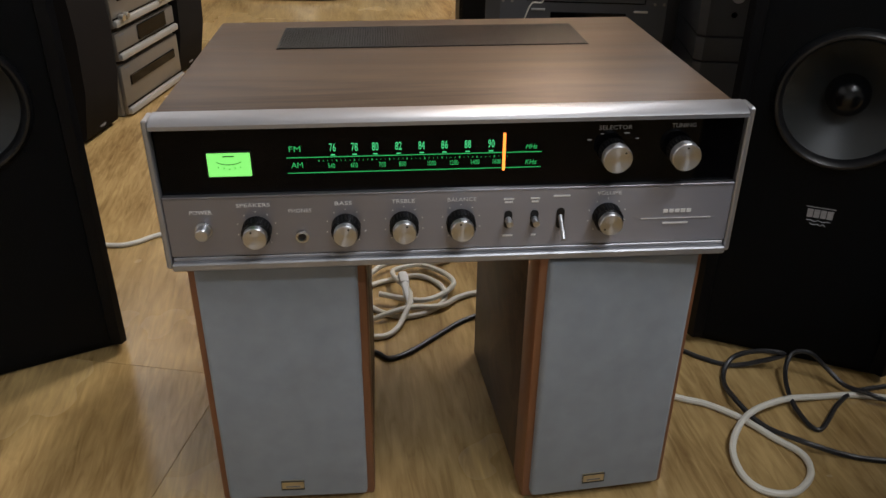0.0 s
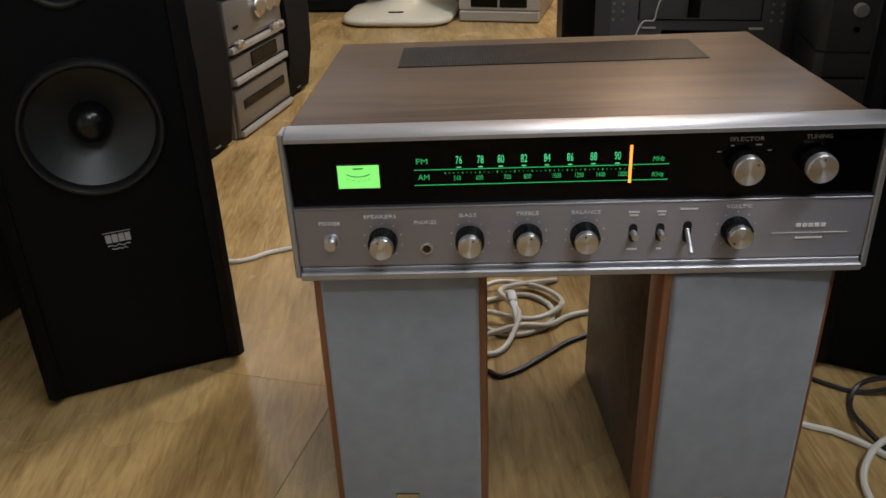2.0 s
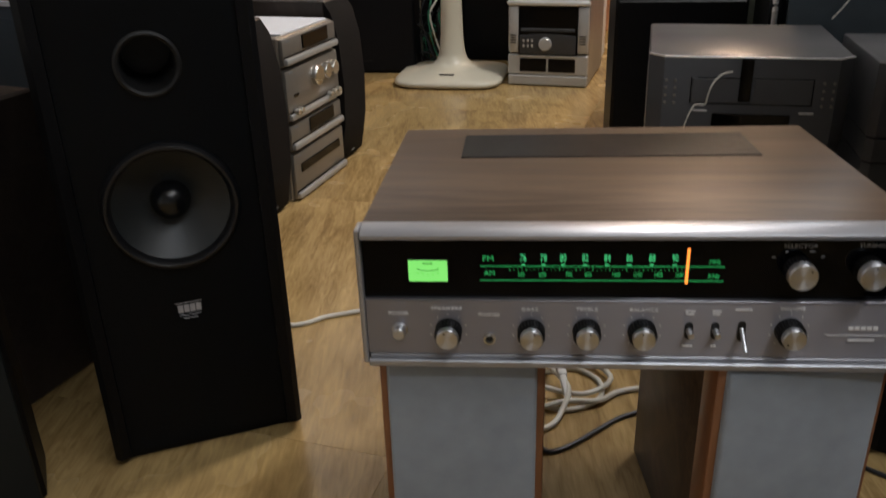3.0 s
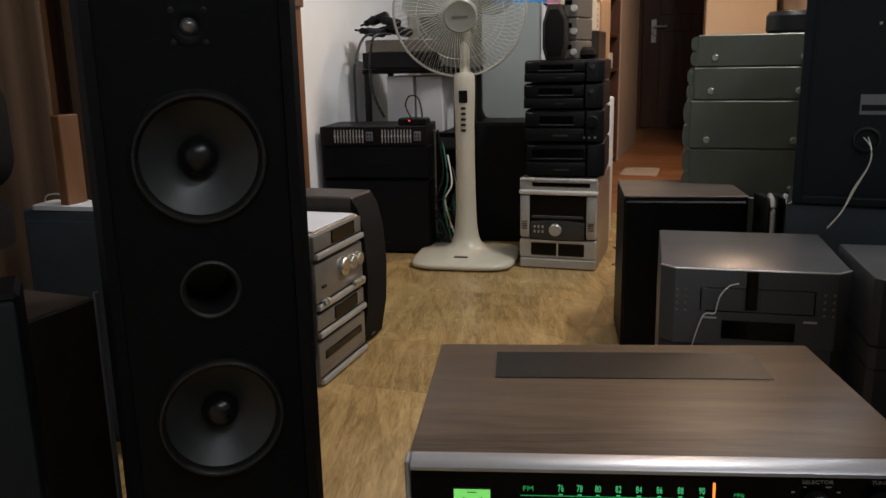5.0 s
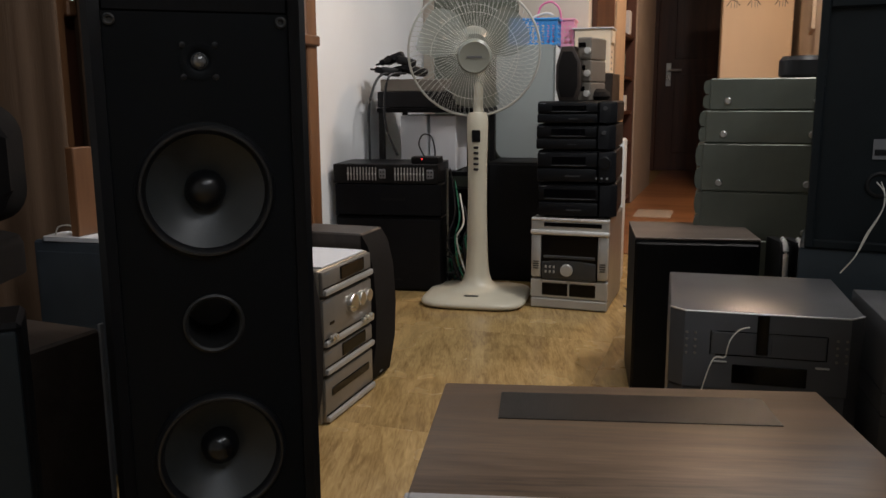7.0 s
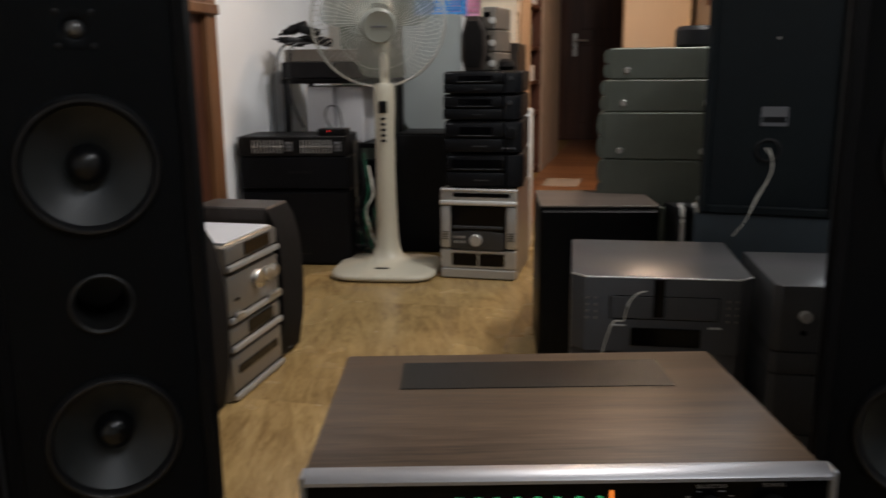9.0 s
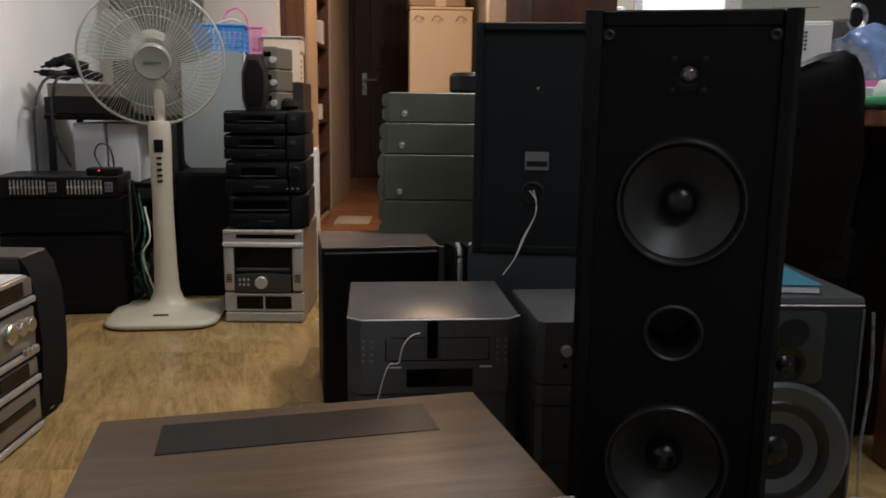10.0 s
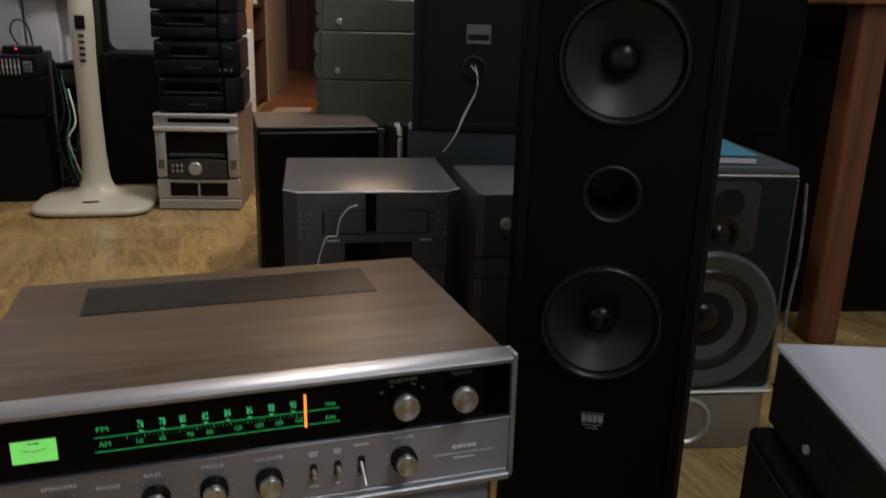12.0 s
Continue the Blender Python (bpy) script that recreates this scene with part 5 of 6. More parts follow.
tvb = thing("black_box_speaker", "large black box standing behind the fan", "speaker", -0.150, 3.16, 0, -8)
part("body", box((0.25, 0.26, 0.472), (0, 0.13, 0.236), 0.006, 2), "black_ash", tvb)
part("front_panel", box((0.235, 0.006, 0.455), (0, -0.002, 0.236), 0.002), "sep_black", tvb)
fg = thing("white_cabinet", "pale grey enamel cabinet standing on a black box", "cabinet", -0.125, 3.50, 0, -10)
part("body", prism(round_rect(0.27, 0.478, 0.05, 8, 0, 0.239), 0.30, Matrix(((1, 0, 0, 0), (0, 0, 1, 0), (0, 1, 0, 0.458), (0, 0, 0, 1))), 0.006), "fridge", fg)
part("plinth", box((0.27, 0.30, 0.458), (0, 0.15, 0.229), 0.004), "black_ash", fg)
part("edge_strip", prism([(0, 0), (0.02, 0.0), (0.035, 0.10), (0.035, 0.40), (0.0, 0.445)], 0.01, Matrix(((1, 0, 0, 0.118), (0, 0, 1, -0.012), (0, 1, 0, 0.490), (0, 0, 0, 1)))), "white_plastic", fg)


def basket(x, y, z, w, d, hh, m_, label, rz=0.0):
    b = thing("plastic_basket", label, "basket", x, y, z, rz)
    t = 0.004
    part("basket_floor", box((w * 0.9, d * 0.9, t), (0, 0, t / 2), 0), m_, b)
    for (sx, sy, L, ax) in ((0, -1, w, 0), (0, 1, w, 0), (-1, 0, d, 1), (1, 0, d, 1)):
        bm = bmesh.new()
        nx, nz = max(4, int(L / 0.022)), 4
        rx_, rz_ = L * 0.40 / nx, hh * 0.36 / nz
        loops = [[(-L * 0.48, 0.0), (L * 0.48, 0.0), (L * 0.48, hh), (-L * 0.48, hh)]]
        for i in range(nx):
            for j in range(nz):
                cx_, cz_ = (i + 0.5) / nx * L * 0.92 - L * 0.46, (j + 0.5) / nz * hh * 0.84 + hh * 0.05
                loops.append([(cx_ + rx_ * math.cos(q * math.pi / 4), cz_ + rz_ * math.sin(q * math.pi / 4)) for q in range(8)])
        es = []
        for lp in loops:
            vs = [bm.verts.new((x_, 0, z_)) for x_, z_ in lp]
            es += [bm.edges.new((vs[k], vs[(k + 1) % len(vs)])) for k in range(len(vs))]
        bmesh.ops.triangle_fill(bm, edges=es, use_beauty=True)
        out = bmesh.ops.extrude_face_region(bm, geom=list(bm.faces))
        bmesh.ops.translate(bm, vec=(0, t, 0), verts=[g for g in out["geom"] if isinstance(g, bmesh.types.BMVert)])
        mm = Matrix.Translation((sx * w * 0.475, sy * d * 0.475, 0)) @ (Matrix.Rotation(radians(90), 4, "Z") if ax else Matrix())
        bmesh.ops.transform(bm, matrix=mm, verts=list(bm.verts))
        part("basket_side", bm, m_, b)
    part("rim", tube([(sx * w / 2, sy * d / 2, hh) for sx, sy in ((-1, -1), (1, -1), (1, 1), (-1, 1))], 0.005, 8, True), m_, b)
    return b


b1 = basket(-0.095, 3.60, 0.937, 0.21, 0.14, 0.105, "blue_plastic", "blue openwork plastic basket on a cabinet", -8)
b2 = basket(0.022, 3.72, 0.937, 0.12, 0.14, 0.112, "pink_plastic", "pink openwork plastic basket behind a blue one", -8)
solo("skipping_rope", tube(spline([(-0.09, 3.62, 1.03), (-0.075, 3.62, 1.10), (-0.03, 3.62, 1.12), (0.005, 3.62, 1.09), (0.015, 3.62, 1.03)], 6), 0.0045, 8), "hot_pink", "red plastic rope sticking out of a basket", "rope")
solo("white_strap", tube(spline([(-0.14, 3.58, 1.02), (-0.10, 3.58, 1.055), (-0.05, 3.58, 1.07), (-0.02, 3.58, 1.06)], 6), 0.005, 8), "white_plastic", "white plastic strap lying over a basket", "strap")
pan = thing("grey_board", "grey board with dark round prints at the back wall", "board")
pan.matrix_basis = rm(-1.222, 3.66, 0.30)
part("panel", box((0.40, 0.03, 0.95), (0, 0, 0.475), 0.004), "silver_grey", pan)
for x, z, r in ((-0.160, 0.765, 0.028), (-0.120, 0.785, 0.018), (-0.145, 0.695, 0.032), (-0.100, 0.720, 0.016)):
    part("round_print", lathe([(r, 0.0), (r, 0.0008), (r * 0.55, 0.0009)], at_front(x, -0.0155, z), 20), "mid_black", pan)
    part("round_print", lathe([(r * 0.45, 0.0), (r * 0.45, 0.0012), (0, 0.0013)], at_front(x, -0.0155, z), 16), "carton_pale", pan)
solo("low_cabinet", box((0.55, 0.12, 0.30), (0, 0, 0.15), 0.004), "black_ash", "low dark cabinet below a grey board", "cabinet", m=rm(-1.20, 3.66, 0))

# ---- left: silver component stack between two dark speakers ----
FS = 77.1  # the front looks to the right
st = thing("component_stack", "champagne silver hi-fi component stack with round knobs", "hi-fi system", -0.518, 1.772, 0, FS)
W = 0.262
for j, (z0, z1) in enumerate(((0.0, 0.108), (0.110, 0.172), (0.174, 0.288), (0.290, 0.352))):
    u = part("unit_case", box((W, 0.24, z1 - z0), (0, 0.128, (z0 + z1) / 2), 0.003), "silver_plastic", st, "champagne silver case")
    part("front_panel", box((W - 0.006, 0.012, z1 - z0 - 0.006), (0, 0.004, (z0 + z1) / 2), 0.005, 2), "silver_plastic", u)
    # lip in a brighter silver than the case: its highlight put into the colour
    part("lower_lip", box((W - 0.01, 0.020, 0.014), (0, 0.000, z0 + 0.012), 0.004, 2), "silver_mid", u)
    part("lip_gap", box((W - 0.012, 0.003, 0.0022), (0, -0.0028, z0 + 0.0215), 0), "display", u)
    part("print_bar", box((0.020, 0.0006, 0.003), (-0.105, -0.0024, z1 - 0.010), 0), "mid_grey", u)
    if j == 0:
        part("slot", box((0.20, 0.004, 0.020), (0, -0.003, 0.069), 0.002), "display", u)
    if j in (1, 3):
        part("display_window", box((0.125, 0.004, 0.030), (0.02, -0.003, (z0 + z1) / 2 + 0.010), 0.002), "display", u)
    if j == 2:
        for x, r in ((0.010, 0.022), (0.056, 0.017), (0.094, 0.016)):
            part("knob", lathe([(r, 0), (r, 0.009), (r * 0.9, 0.012), (0, 0.012)], at_front(x, -0.002, 0.250), 28), "steel", u, "round silver knob")
        for x in (-0.105, -0.088, 0.060, 0.082, 0.104):
            part("small_knob", lathe([(0.007, 0), (0.007, 0.008), (0.006, 0.010), (0, 0.010)], at_front(x, -0.006, 0.196), 16), "steel", u)
        part("window", box((0.020, 0.003, 0.006), (-0.09, -0.003, 0.228), 0.001), "display", u)
solo("white_sheet", box((0.22, 0.20, 0.004), (0, 0, 0.002), 0.001), "paper", "white sheet lying on the silver stack", "paper", m=pose(-0.625, 1.80, 0.3525, 0, 0, FS))


def curved_speaker(x, y, w, h, d, label):
    s = thing("curved_speaker", label, "speaker", x, y, 0, FS, group="dark speakers of the silver stack")
    part("body", box((w, d, h), (0, d / 2 + 0.02, h / 2), 0.004), "brown_cabinet", s, "dark brown cabinet")
    prof = [(0.022, 0.0), (0.004, 0.01), (-0.012, 0.10), (-0.016, 0.20), (-0.010, 0.30), (0.004, h - 0.03), (0.022, h - 0.002)]
    part("grille", prism(prof, w - 0.002, Matrix(((0, 0, 1, -w / 2 + 0.001), (1, 0, 0, 0), (0, 1, 0, 0), (0, 0, 0, 1))), 0.002), "chair_fabric", s, "curved dark cloth grille", smooth=60)
    part("badge", prism(round_rect(0.022, 0.010, 0.005), 0.002, at_front(0.0, 0.004, 0.022)), "mid_grey", s)
    return s


curved_speaker(-0.480, 1.972, 0.128, 0.390, 0.20, "dark curved-front speaker beside the silver stack")
curved_speaker(-0.566, 1.555, 0.120, 0.400, 0.20, "dark curved-front speaker at the silver stack's near end")

# ---- far left: boxes and a chair ----
da = thing("box_speaker", "dark veneered speaker with pale edge on the floor", "speaker", -0.846, 0.893, 0, -17)
part("body", box((0.25, 0.235, 0.408), (0, 0.02, 0.204), 0.004), "brown_cabinet", da)
part("edge_strip", box((0.005, 0.008, 0.415), (0.1255, 0.138, 0.2075), 0.001), "mid_grey", da)
part("grille", box((0.235, 0.012, 0.385), (0, -0.103, 0.20), 0.004), "dark_grey", da)
db = thing("box_speaker", "dark blue-grey box speaker on the floor", "speaker", -0.60, 0.69, 0, 30)
part("body", box((0.20, 0.085, 0.500), (-0.10, 0.0455, 0.25), 0.005), "black_ash", db)
part("grille", box((0.192, 0.010, 0.486), (-0.10, -0.002, 0.25), 0.004, 2), "rear_panel", db, "dark blue-grey cloth grille")
gl = thing("speaker_box", "blue-grey box with papers on top", "speaker", -0.885, 1.40, 0, -8)
part("body", box((0.28, 0.08, 0.460), (0, 0, 0.23), 0.004), "slate_vinyl", gl)
part("front_panel", box((0.26, 0.004, 0.43), (0, -0.041, 0.225), 0.001), "slate_vinyl", gl)
solo("paper_sheet", prism(round_rect(0.24, 0.07, 0.01), 0.008), "paper", "loose papers lying on a grey box", "paper", m=pose(-0.885, 1.395, 0.460, 0, 0, -6))
solo("wire_loop", tube(spline([(-0.985, 1.385, 0.470), (-0.975, 1.38, 0.486), (-0.950, 1.38, 0.488), (-0.935, 1.385, 0.471)], 6), 0.0014, 6), "cable_white", "thin white wire lying on loose papers", "wire")
solo("wooden_board", box((0.02, 0.05, 0.165), (0, 0, 0.0825), 0.002), "frame_wood", "narrow brown board standing on a grey box", "board", m=pose(-0.935, 1.40, 0.468, 0, 0, -13))
ch = thing("office_chair", "charcoal fabric office chair by the curtain", "chair", -1.205, 1.30, 0, 8)
part("backrest", prism(round_rect(0.42, 0.21, 0.06, 6), 0.06, Matrix.Translation((0, 0.0, 0.61)) @ FRONT, 0.02), "chair_fabric", ch)
part("seat", prism(round_rect(0.44, 0.42, 0.08, 6), 0.07, Matrix.Translation((0, -0.20, 0.42)), 0.02), "chair_fabric", ch)
part("column", lathe([(0.025, 0.05), (0.025, 0.42)], Matrix.Translation((0, -0.2, 0)), 16), "black_plastic", ch)
part("back_bracket", tube([(0, -0.02, 0.50), (0, 0.03, 0.45), (0, -0.15, 0.43)], 0.02, 8), "black_plastic", ch)
for k in range(5):
    a = 2 * math.pi * k / 5
    part("leg", tube([(0, -0.2, 0.07), (0.25 * math.cos(a), -0.2 + 0.25 * math.sin(a), 0.03)], 0.028, 8), "black_plastic", ch)

# ---- right: hi-fi speaker, chair, desk ----
sy = thing("stereo_speaker", "silver-fronted speaker with large woofer and film wrap", "speaker", 0.727, 0.985, 0, -12)
part("body", box((0.262, 0.26, 0.44), (0, 0.145, 0.222), 0.006, 2), "dark_grey", sy)
part("front_panel", box((0.262, 0.022, 0.345), (0, 0.006, 0.275), 0.010, 2), "smoke_front", sy, "smoked grey front")
part("base_panel", prism([(-0.131, 0.02), (-0.10, 0.0), (0.10, 0.0), (0.131, 0.02), (0.131, 0.06), (-0.131, 0.06)], 0.094, Matrix.Translation((0, -0.012, 0.002)), 0.006), "silver_plastic", sy, "silver lower front")
part("base_edge", box((0.266, 0.03, 0.005), (0, 0.002, 0.100), 0.002), "silver_bright", sy)
part("top_cap", box((0.266, 0.27, 0.018), (0, 0.135, 0.452), 0.008, 2), "ring_grey", sy, "dark silver top cover")
part("cap_edge", box((0.262, 0.004, 0.003), (0, 0.001, 0.447), 0.001), "silver_mid", sy)
part("tweeter_panel", prism(round_rect(0.118, 0.110, 0.012), 0.004, at_front(0.012, -0.0035, 0.385), 0.001), "panel_grey", sy, "grey tweeter panel")
for sx in (-1, 1):
    part("edge_trim", box((0.005, 0.004, 0.33), (sx * 0.1265, -0.004, 0.278), 0.001), "ring_grey", sy, "grey edge strip")
wz, wr = 0.222, 0.112
wf = part("woofer", lathe([(wr, 0), (wr, 0.006), (wr * 0.94, 0.010), (wr * 0.80, 0.006), (wr * 0.74, 0.004)], at_front(0.010, -0.006, wz), 48), "ring_grey", sy, "silver woofer ring")
part("surround", lathe([(wr * 0.74, 0.004), (wr * 0.71, 0.007), (wr * 0.64, 0.007), (wr * 0.58, 0.003)], at_front(0.010, -0.006, wz), 48), "rubber", wf)
part("cone", lathe([(wr * 0.58, 0.003), (wr * 0.40, -0.001), (wr * 0.24, -0.007)], at_front(0.010, -0.006, wz), 48), "ring_grey", wf)
part("dust_cap", lathe([(wr * 0.26, -0.007), (wr * 0.20, 0.002), (wr * 0.10, 0.006), (0, 0.007)], at_front(0.010, -0.006, wz), 24), "dustcap", wf)
part("tweeter", lathe([(0.030, 0), (0.030, 0.005), (0.020, 0.004), (0.014, 0.001), (0.010, 0.006), (0, 0.009)], at_front(0.014, -0.006, 0.360), 32), "dustcap", sy)
part("tweeter", lathe([(0.022, 0), (0.022, 0.004), (0.014, 0.002), (0, 0.004)], at_front(0.024, -0.006, 0.408), 28), "smoke_front", sy)
part("bass_port", lathe([(0.042, -0.001), (0.041, 0.003), (0.037, 0.004), (0.030, -0.004), (0.020, -0.012), (0, -0.014)], at_front(-0.005, -0.012, 0.050), 28), "silver_mid", sy, "round silver port")
bars(sy, 0.034, -0.0062, 0.431, 0.030, 0.004, "silver_ink")
fold = thing("teal_folder", "teal card folder lying on a speaker", "folder", 0.745, 1.07, 0.4625, -16)
part("cover", box((0.175, 0.20, 0.004), (-0.014, 0.03, 0.012), 0.001), "teal", fold)
part("paper_block", box((0.172, 0.197, 0.009), (-0.014, 0.03, 0.0045), 0.001), "paper", fold)
solo("film_wrap", tube(spline([(0.874, 0.962, 0.435), (0.878, 0.958, 0.33), (0.873, 0.960, 0.22), (0.877, 0.958, 0.10), (0.873, 0.960, 0.012)], 6), 0.003, 6, flat=0.4), "clear_film", "crumpled clear film edge along a speaker", "film")

ex = thing("leather_chair", "dark brown leather desk chair with rounded back", "chair", 0.975, 1.31, 0, -18)
part("backrest", prism([(-0.22, 0.0), (0.10, 0.0), (0.112, 0.20), (0.110, 0.315), (0.102, 0.352), (0.088, 0.374), (0.068, 0.383), (0.045, 0.380), (0.01, 0.362), (-0.04, 0.340), (-0.12, 0.310), (-0.22, 0.285)], 0.08, Matrix.Translation((0, 0.04, 0.455)) @ FRONT, 0.02), "leather", ex)
part("seat", prism(round_rect(0.40, 0.38, 0.06, 6), 0.09, Matrix.Translation((-0.02, 0.26, 0.40)), 0.02), "leather", ex)
part("column", lathe([(0.028, 0.06), (0.028, 0.40)], Matrix.Translation((-0.02, 0.26, 0)), 16), "black_plastic", ex)
for k in range(5):
    a = 2 * math.pi * k / 5
    part("leg", tube([(-0.02, 0.26, 0.07), (-0.02 + 0.24 * math.cos(a), 0.26 + 0.24 * math.sin(a), 0.03)], 0.026, 8), "black_plastic", ex)

desk = thing("wooden_desk", "reddish-brown wooden desk crowded with goods", "desk")
desk.matrix_basis = rm(0.885, 1.53, 0)
part("desk_top", box((1.5, 0.92, 0.035), (0.75 - 0.02, 0.44, 0.7165), 0.003), "table_wood", desk, "brown wooden desk top")
part("apron", box((1.40, 0.02, 0.09), (0.75, 0.03, 0.654), 0.002), "table_wood", desk)
for x, y in ((0.062, 0.03), (1.42, 0.03), (0.062, 0.58), (1.42, 0.58)):
    part("leg", box((0.062, 0.062, 0.70), (x, y, 0.35), 0.004), "table_wood", desk)
part("back_panel", box((1.36, 0.018, 0.62), (0.74, 0.60, 0.39), 0.002), "door_wood", desk)

# added black box that keeps the space under the desk dark, for unclear dark goods
ud = thing("black_cabinet", "black box added to fill the dark space under the desk", "cabinet")
ud.matrix_basis = rm(1.36, 1.70, 0)
part("body", box((0.98, 0.36, 0.60), (0, 0.19, 0.31), 0.004), "black_ash", ud)
part("front_panel", box((0.94, 0.010, 0.56), (0, 0.006, 0.315), 0.003), "leather", ud)
for sx in (-1, 1):
    for v_ in (0.05, 0.33):
        part("foot", box((0.05, 0.05, 0.012), (sx * 0.45, v_, 0.006), 0.002), "rubber", ud)


def on_desk(name, bm, m_, label, cat, u, v, z, turn=0.0):
    return solo(name, bm, m_, label, cat, m=rm(u, v, z, turn))


on_desk("glass_plate", box((0.80, 0.45, 0.008), (0, 0, 0.004), 0.002), "display", "dark glass plate lying on the desk", "plate", 1.30, 1.78, 0.734)
on_desk("green_tray", box((0.30, 0.16, 0.018), (0, 0, 0.009), 0.004, 2), "green_plastic", "green plastic tray on the desk", "tray", 1.01, 1.62, 0.742, 4)
on_desk("black_pad", box((0.26, 0.12, 0.012), (0, 0, 0.006), 0.003), "black_plastic", "flat black pad lying on a tray", "pad", 1.09, 1.61, 0.761, -5)
pt = thing("pink_tray", "bright pink plastic tray on the desk", "tray")
pt.matrix_basis = rm(0.955, 1.84, 0.742)
part("tray_wall", prism([(-0.085, 0), (0.060, 0), (0.085, 0.052), (-0.085, 0.052)], 0.10, FRONT, 0.003), "hot_pink", pt)
part("contents", box((0.12, 0.01, 0.03), (-0.008, -0.102, 0.024), 0.003), "paper", pt)
on_desk("pc_case", add_box(box((0.22, 0.36, 0.195), (0, 0, 0.0975), 0.004), (0.21, 0.004, 0.18), (0, -0.18, 0.0975), 0.002), "white_plastic", "white slotted metal case standing on the desk", "computer case", 0.812, 2.05, 0.0 + 0.742 - 0.008, -14)
vb = thing("slot_grille", "rows of dark vent slots in a white case", "vent")
vb.matrix_basis = rm(0.812, 2.05, 0.734, -14) @ Matrix.Translation((0, -0.1832, 0))
for i in range(3):
    for j in range(14):
        if j not in (6, 7, 8):
            part("slot", box((0.0045, 0.002, 0.0045), (0.040 + 0.007 * i, -0.0005, 0.050 + 0.0092 * j), 0), "mid_black", vb)
on_desk("video_player", add_box(box((0.235, 0.30, 0.080), (0, 0, 0.040), 0.004), (0.10, 0.004, 0.02), (0.0, -0.15, 0.04), 0.001), "beige_metal", "beige video player on a white case", "player", 0.838, 2.03, 0.93, -14)


def lump(name, m_, label, cat, u, v, z, sx, sy_, sz, seed, rough=0.25):
    bm = bmesh.new()
    bmesh.ops.create_icosphere(bm, subdivisions=4, radius=1.0)
    for w_ in bm.verts:
        n = noise.noise(w_.co * 1.7 + Vector((seed, 0, 0))) * rough + noise.noise(w_.co * 5 + Vector((0, seed, 0))) * rough * 0.4
        c = w_.co * (1 + n)
        w_.co = Vector((c.x * sx, c.y * sy_, max(c.z, -0.9) * sz + sz * 0.9))
    return solo(name, bm, m_, label, cat, m=rm(u, v, z), smooth=50)


lump("plastic_bag", "blue_film", "crumpled shiny blue plastic bag on the desk", "bag", 1.05, 2.05, 0.742, 0.15, 0.10, 0.098, 3.0, 0.4)
lump("plastic_bag", "clear_film", "crumpled clear plastic bag on the desk", "bag", 0.945, 1.92, 0.742, 0.06, 0.06, 0.075, 8.0, 0.4)
lump("white_bag", "white_plastic", "rounded white printed bag on the desk", "bag", 1.115, 1.86, 0.742, 0.085, 0.08, 0.085, 5.0, 0.12)
lump("plastic_pot", "white_plastic", "small clear-white pot on the desk", "pot", 0.905, 1.66, 0.742, 0.022, 0.022, 0.028, 2.0, 0.08)
cdk = thing("tall_cabinet", "dark wooden cabinet behind the tower speaker", "cabinet")
cdk.matrix_basis = rm(0.46, 2.30, 0)
part("body", box((0.56, 0.36, 0.935), (0, 0.18, 0.4675), 0.004), "brown_cabinet", cdk)
lump("white_bag", "white_plastic", "small white plastic bag on a cabinet", "bag", 0.50, 2.42, 0.936, 0.045, 0.045, 0.045, 6.0)
on_desk("blue_lid", lathe([(0, 0), (0.030, 0), (0.030, 0.03), (0.02, 0.036), (0, 0.036)], None, 20), "blue_plastic", "blue plastic lid on a cabinet", "lid", 0.515, 2.52, 0.936 + 0.0, 0)
on_desk("beige_device", box((0.10, 0.10, 0.060), (0, 0, 0.0275), 0.012, 3), "carton_pale", "rounded beige device on a cabinet", "device", 0.675, 2.42, 0.936, 20)
on_desk("wooden_box", box((0.26, 0.22, 0.24), (0, 0, 0.12), 0.006, 2), "door_wood", "dark brown wooden box standing on a cabinet", "box", 0.345, 2.43, 0.936, 14)
wb = thing("window_2", "bright white window behind the desk", "window", kind="structure")
wb.matrix_basis = rm(0.955, 3.298, 1.0)
part("window_frame", add_box(add_box(add_box(box((0.03, 0.03, 0.9), (-0.175, -0.012, 0.45), 0.003), (0.03, 0.03, 0.9), (0.175, -0.012, 0.45), 0.003), (0.38, 0.03, 0.03), (0, -0.012, 0.0), 0.003), (0.38, 0.03, 0.03), (0, -0.012, 0.9), 0.003), "white_plastic", wb)
part("pane", box((0.33, 0.006, 0.88), (0, -0.006, 0.45), 0), "window_glow", wb)
on_desk("dark_shelf", box((0.75, 0.25, 0.30), (0, 0, 0.15), 0.004), "black_plastic", "dark electronic gear stacked at the wall", "equipment", 1.45, 2.30, 0.90, 0)
on_desk("shelf_support", box((0.75, 0.25, 0.158), (0, 0, 0.079), 0.004), "door_wood", "dark wooden riser on the desk", "riser", 1.45, 2.30, 0.742, 0)
solo("metal_ring", tube([(0.024 * math.cos(a * math.pi / 12), 0, 0.03 + 0.03 * math.sin(a * math.pi / 12)) for a in range(24)], 0.006, 8, True), "steel", "shiny metal ring standing on the desk", "ring", m=rm(1.01, 2.02, 0.925))

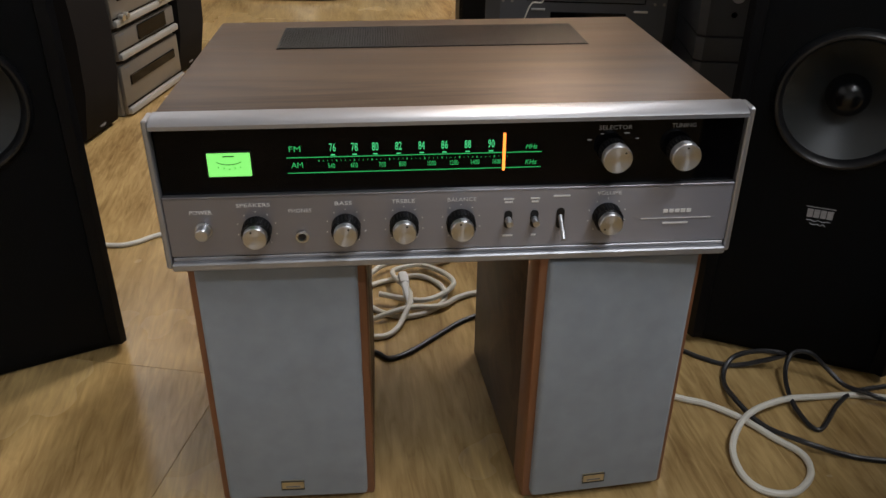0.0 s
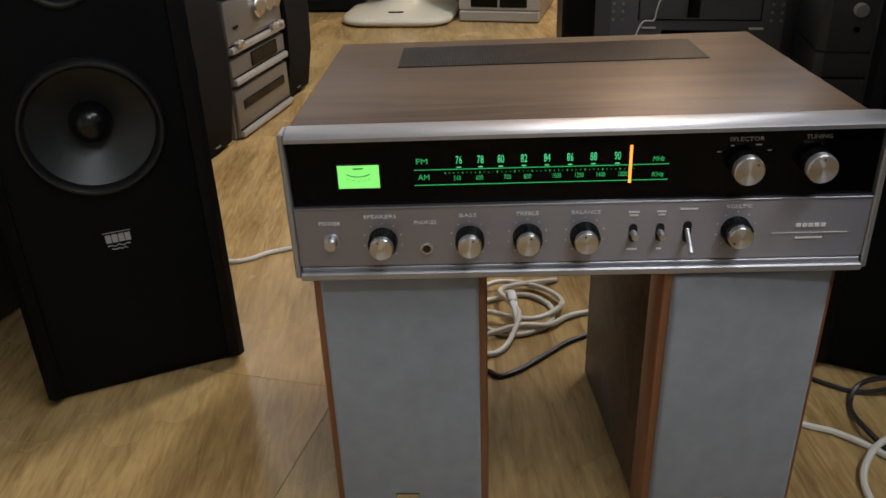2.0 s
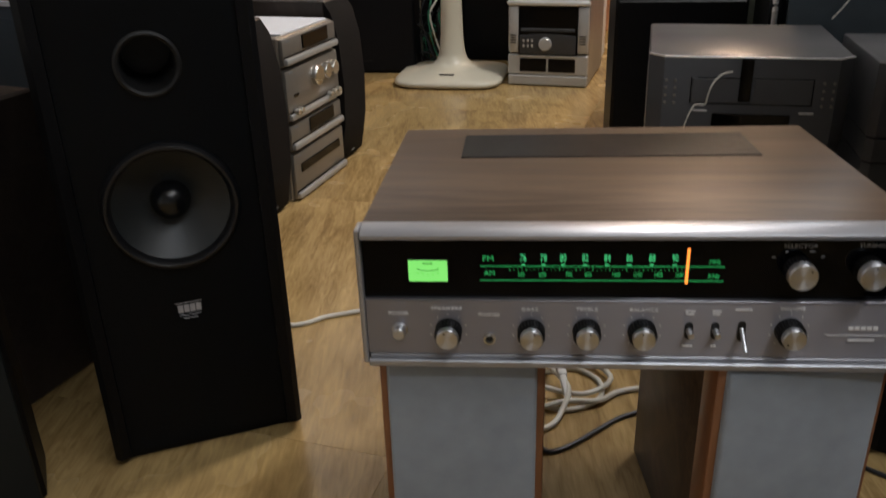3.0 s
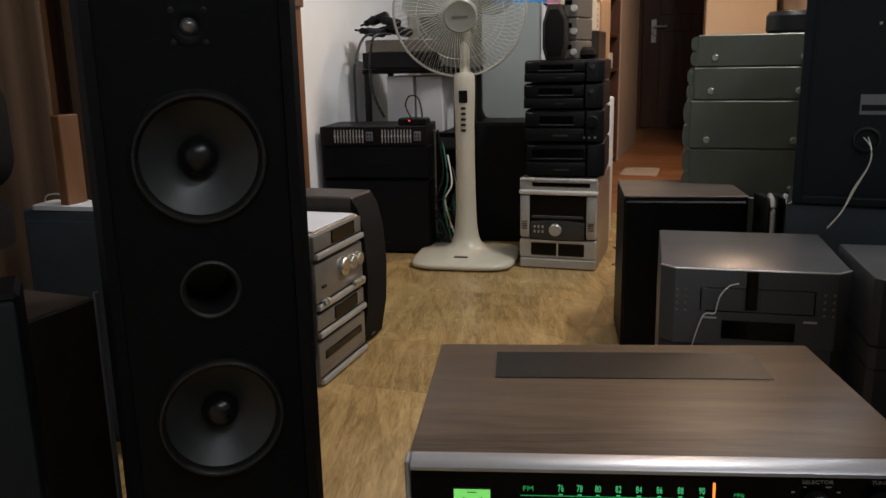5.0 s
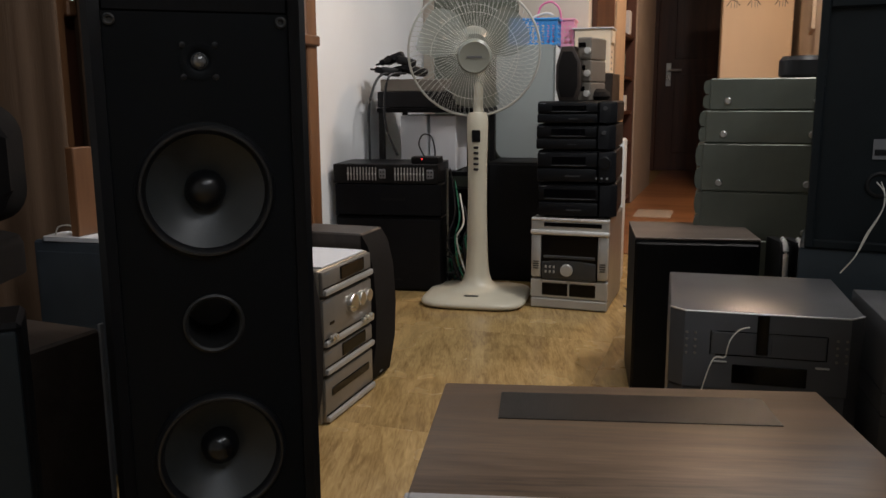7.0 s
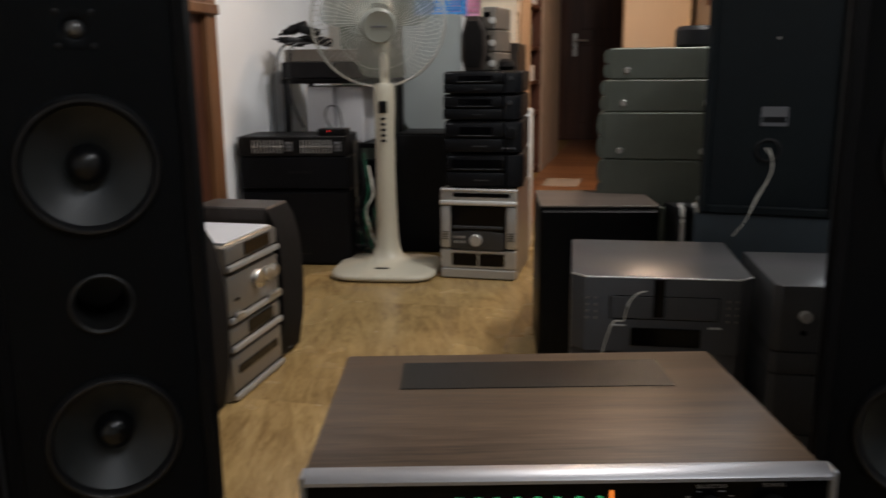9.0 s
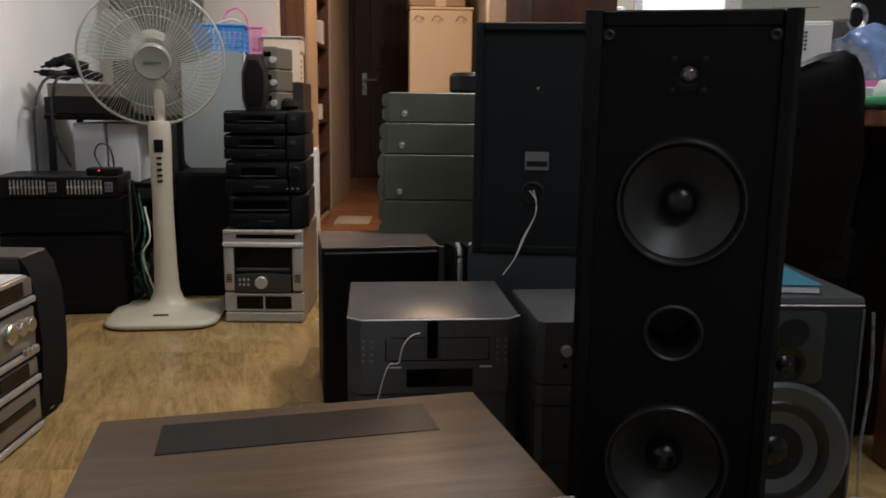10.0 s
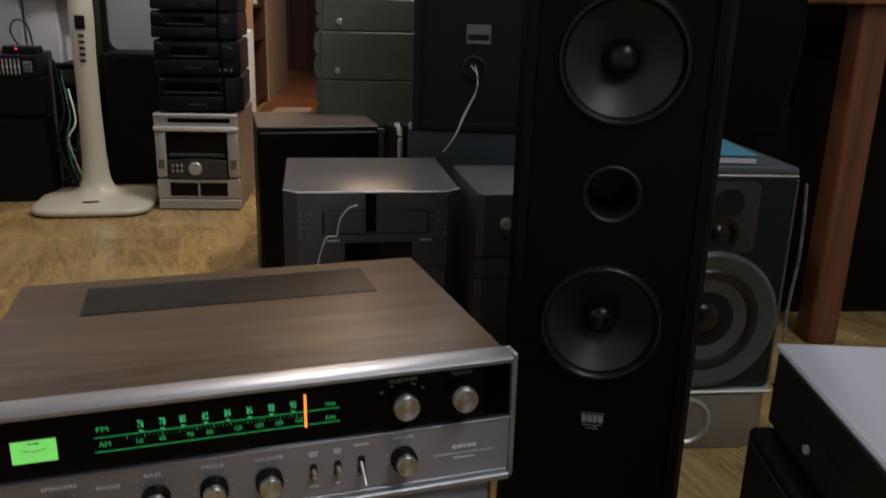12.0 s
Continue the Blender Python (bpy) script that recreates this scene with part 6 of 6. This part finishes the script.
# flat player on a black box at the near right
bx = thing("black_box_speaker", "black box standing on the floor", "speaker", 0.527, 0.340, 0, -19)
part("body", box((0.24, 0.34, 0.3105), (0.0, 0.0, 0.1553), 0.004), "black_ash", bx)
part("side_panel", box((0.003, 0.32, 0.29), (-0.121, 0.0, 0.155), 0.001), "black_plastic", bx)
dv = thing("flat_player", "flat dark player with pale lavender lid", "player", 0.541, 0.317, 0.311, -19.5)
part("body", box((0.25, 0.38, 0.072), (0.0, 0.0, 0.038), 0.003), "dark_grey", dv)
part("lid", box((0.254, 0.384, 0.006), (0.0, 0.0, 0.0775), 0.002), "lavender", dv, "pale lavender top lid")
part("seam", box((0.2515, 0.3815, 0.002), (0, 0, 0.040), 0), "black_plastic", dv)
part("button", lathe([(0.004, 0), (0.004, 0.003), (0, 0.003)], Matrix.Translation((-0.125, 0.10, 0.024)) @ Matrix.Rotation(radians(-90), 4, "Y"), 10), "silver_bright", dv)

# ---- cables on the floor ----


def floor_cable(pts, r, m_, label, z=None):
    q = [(p[0], p[1], (p[2] if len(p) > 2 else 0.0) + r) for p in pts]
    return solo("floor_cable", tube(spline(q, 7), r, 8), m_, label, "cable")


WL = "white power cable lying in loops on the floor"
BLK = "black cable lying in loops on the floor"
floor_cable([(0.20, 0.775), (0.284, 0.717), (0.319, 0.700), (0.348, 0.675), (0.371, 0.643), (0.390, 0.617), (0.385, 0.589), (0.358, 0.567), (0.329, 0.572), (0.317, 0.597), (0.322, 0.633, 0.004), (0.352, 0.670, 0.009), (0.401, 0.695, 0.006), (0.450, 0.705), (0.496, 0.705), (0.56, 0.690)], 0.0036, "cable_white", WL)
floor_cable([(0.25, 0.85), (0.319, 0.804), (0.343, 0.784), (0.373, 0.768), (0.408, 0.762, 0.010), (0.428, 0.757, 0.022), (0.400, 0.765, 0.022), (0.372, 0.768, 0.010), (0.354, 0.743), (0.350, 0.698, 0.007), (0.367, 0.661, 0.002), (0.395, 0.629, 0.007), (0.436, 0.614), (0.471, 0.604), (0.55, 0.590)], 0.0029, "cable_black", BLK)
floor_cable([(0.60, 0.715), (0.543, 0.720), (0.495, 0.712), (0.461, 0.687, 0.004), (0.424, 0.653), (0.413, 0.690, 0.004), (0.422, 0.735, 0.010), (0.434, 0.752, 0.026), (0.452, 0.748, 0.030), (0.470, 0.738, 0.016), (0.484, 0.718, 0.006), (0.500, 0.699, 0.009), (0.519, 0.689, 0.006), (0.58, 0.675)], 0.0027, "cable_black", BLK)
floor_cable([(-0.52, 1.12), (-0.432, 1.099), (-0.398, 1.106), (-0.360, 1.132), (-0.25, 1.16), (-0.12, 1.10), (-0.06, 0.99)], 0.0036, "cable_white", "white cable running across the floor behind the receiver")
floor_cable([(-0.10, 0.93), (-0.052, 0.967), (-0.025, 0.980), (0.014, 0.989), (0.043, 0.962), (0.045, 0.927), (0.025, 0.901), (-0.012, 0.890), (-0.048, 0.911), (-0.070, 0.945, 0.007), (-0.03, 1.01, 0.008), (0.03, 1.005, 0.004), (0.06, 0.955, 0.008), (0.02, 0.915, 0.008), (-0.04, 0.930, 0.010)], 0.0036, "cable_white", "white power cable coiled between the small speakers")
floor_cable([(-0.09, 0.86), (-0.048, 0.848), (-0.027, 0.853), (-0.012, 0.875, 0.004), (0.0, 0.92, 0.016), (-0.02, 0.985, 0.012), (0.06, 1.03)], 0.0036, "cable_white", "white cable end beside the coil")
floor_cable([(0.20, 0.965), (0.08, 0.939), (0.04, 0.907, 0.004), (-0.005, 0.896, 0.009), (-0.06, 0.88)], 0.0036, "cable_white", "pale cable crossing the coil")
floor_cable([(-0.12, 0.86), (-0.048, 0.819), (-0.028, 0.804), (0.0, 0.819), (0.036, 0.852), (0.074, 0.883), (0.16, 0.92)], 0.0030, "cable_black", "black cable between the small speakers")
solo("mains_plug", add_box(box((0.010, 0.050, 0.010), (0, 0, 0), 0.004, 2), (0.013, 0.022, 0.013), (0, 0.026, 0), 0.004, 2), "white_plastic", "white mains plug lying on the cable coil", "plug", m=pose(-0.004, 0.925, 0.018, 10, 0, 8))

solo("hanging_cloth", prism([(-0.10, 0.0), (0.09, 0.02), (0.07, 0.22), (0.03, 0.40), (0.0, 0.44), (-0.04, 0.36), (-0.08, 0.2)], 0.02, Matrix.Rotation(radians(-90), 4, "Z") @ FRONT, 0.008), "cream_wall", "pale cloth hanging on the hall wall", "cloth", m=rm(0.298, 4.9, 1.05))

floor_cable([(0.26, 3.05), (0.285, 2.92), (0.270, 2.82), (0.225, 2.78)], 0.0030, "cable_black", "thin dark cable on the floor beside the mini system")

# hall floor beyond the room
solo("hall_floor", box((1.30, 4.64, 0.004), (0, 0, 0), 0), "hall_floor", "reddish-brown wooden hall floor", "floor", kind="structure", m=rm(-0.07, 6.08, 0.0025))

# floor tiles, laid in the room's direction
TS = 0.80
base = mesh_of("floor_tile", box((TS - 0.0004, TS - 0.0004, 0.008), (0, 0, -0.004), 0.0003), M["floor"], 0)
U0, V0 = -0.3865, 0.717
for i in range(-2, 5):
    for j in range(-5, 5):
        u, v = U0 + TS * (i + 0.5), V0 + TS * (j + 0.5 + (0.5 if i % 2 == 0 else 0.0))
        if u < LW - 0.5 or u > 2.9 or v < -2.3 or v > 4.2:
            continue
        t = new("floor_tile", base)
        t.parent = floor
        t.matrix_parent_inverse = floor.matrix_basis.inverted()
        t.matrix_basis = rm(u, v, 0)
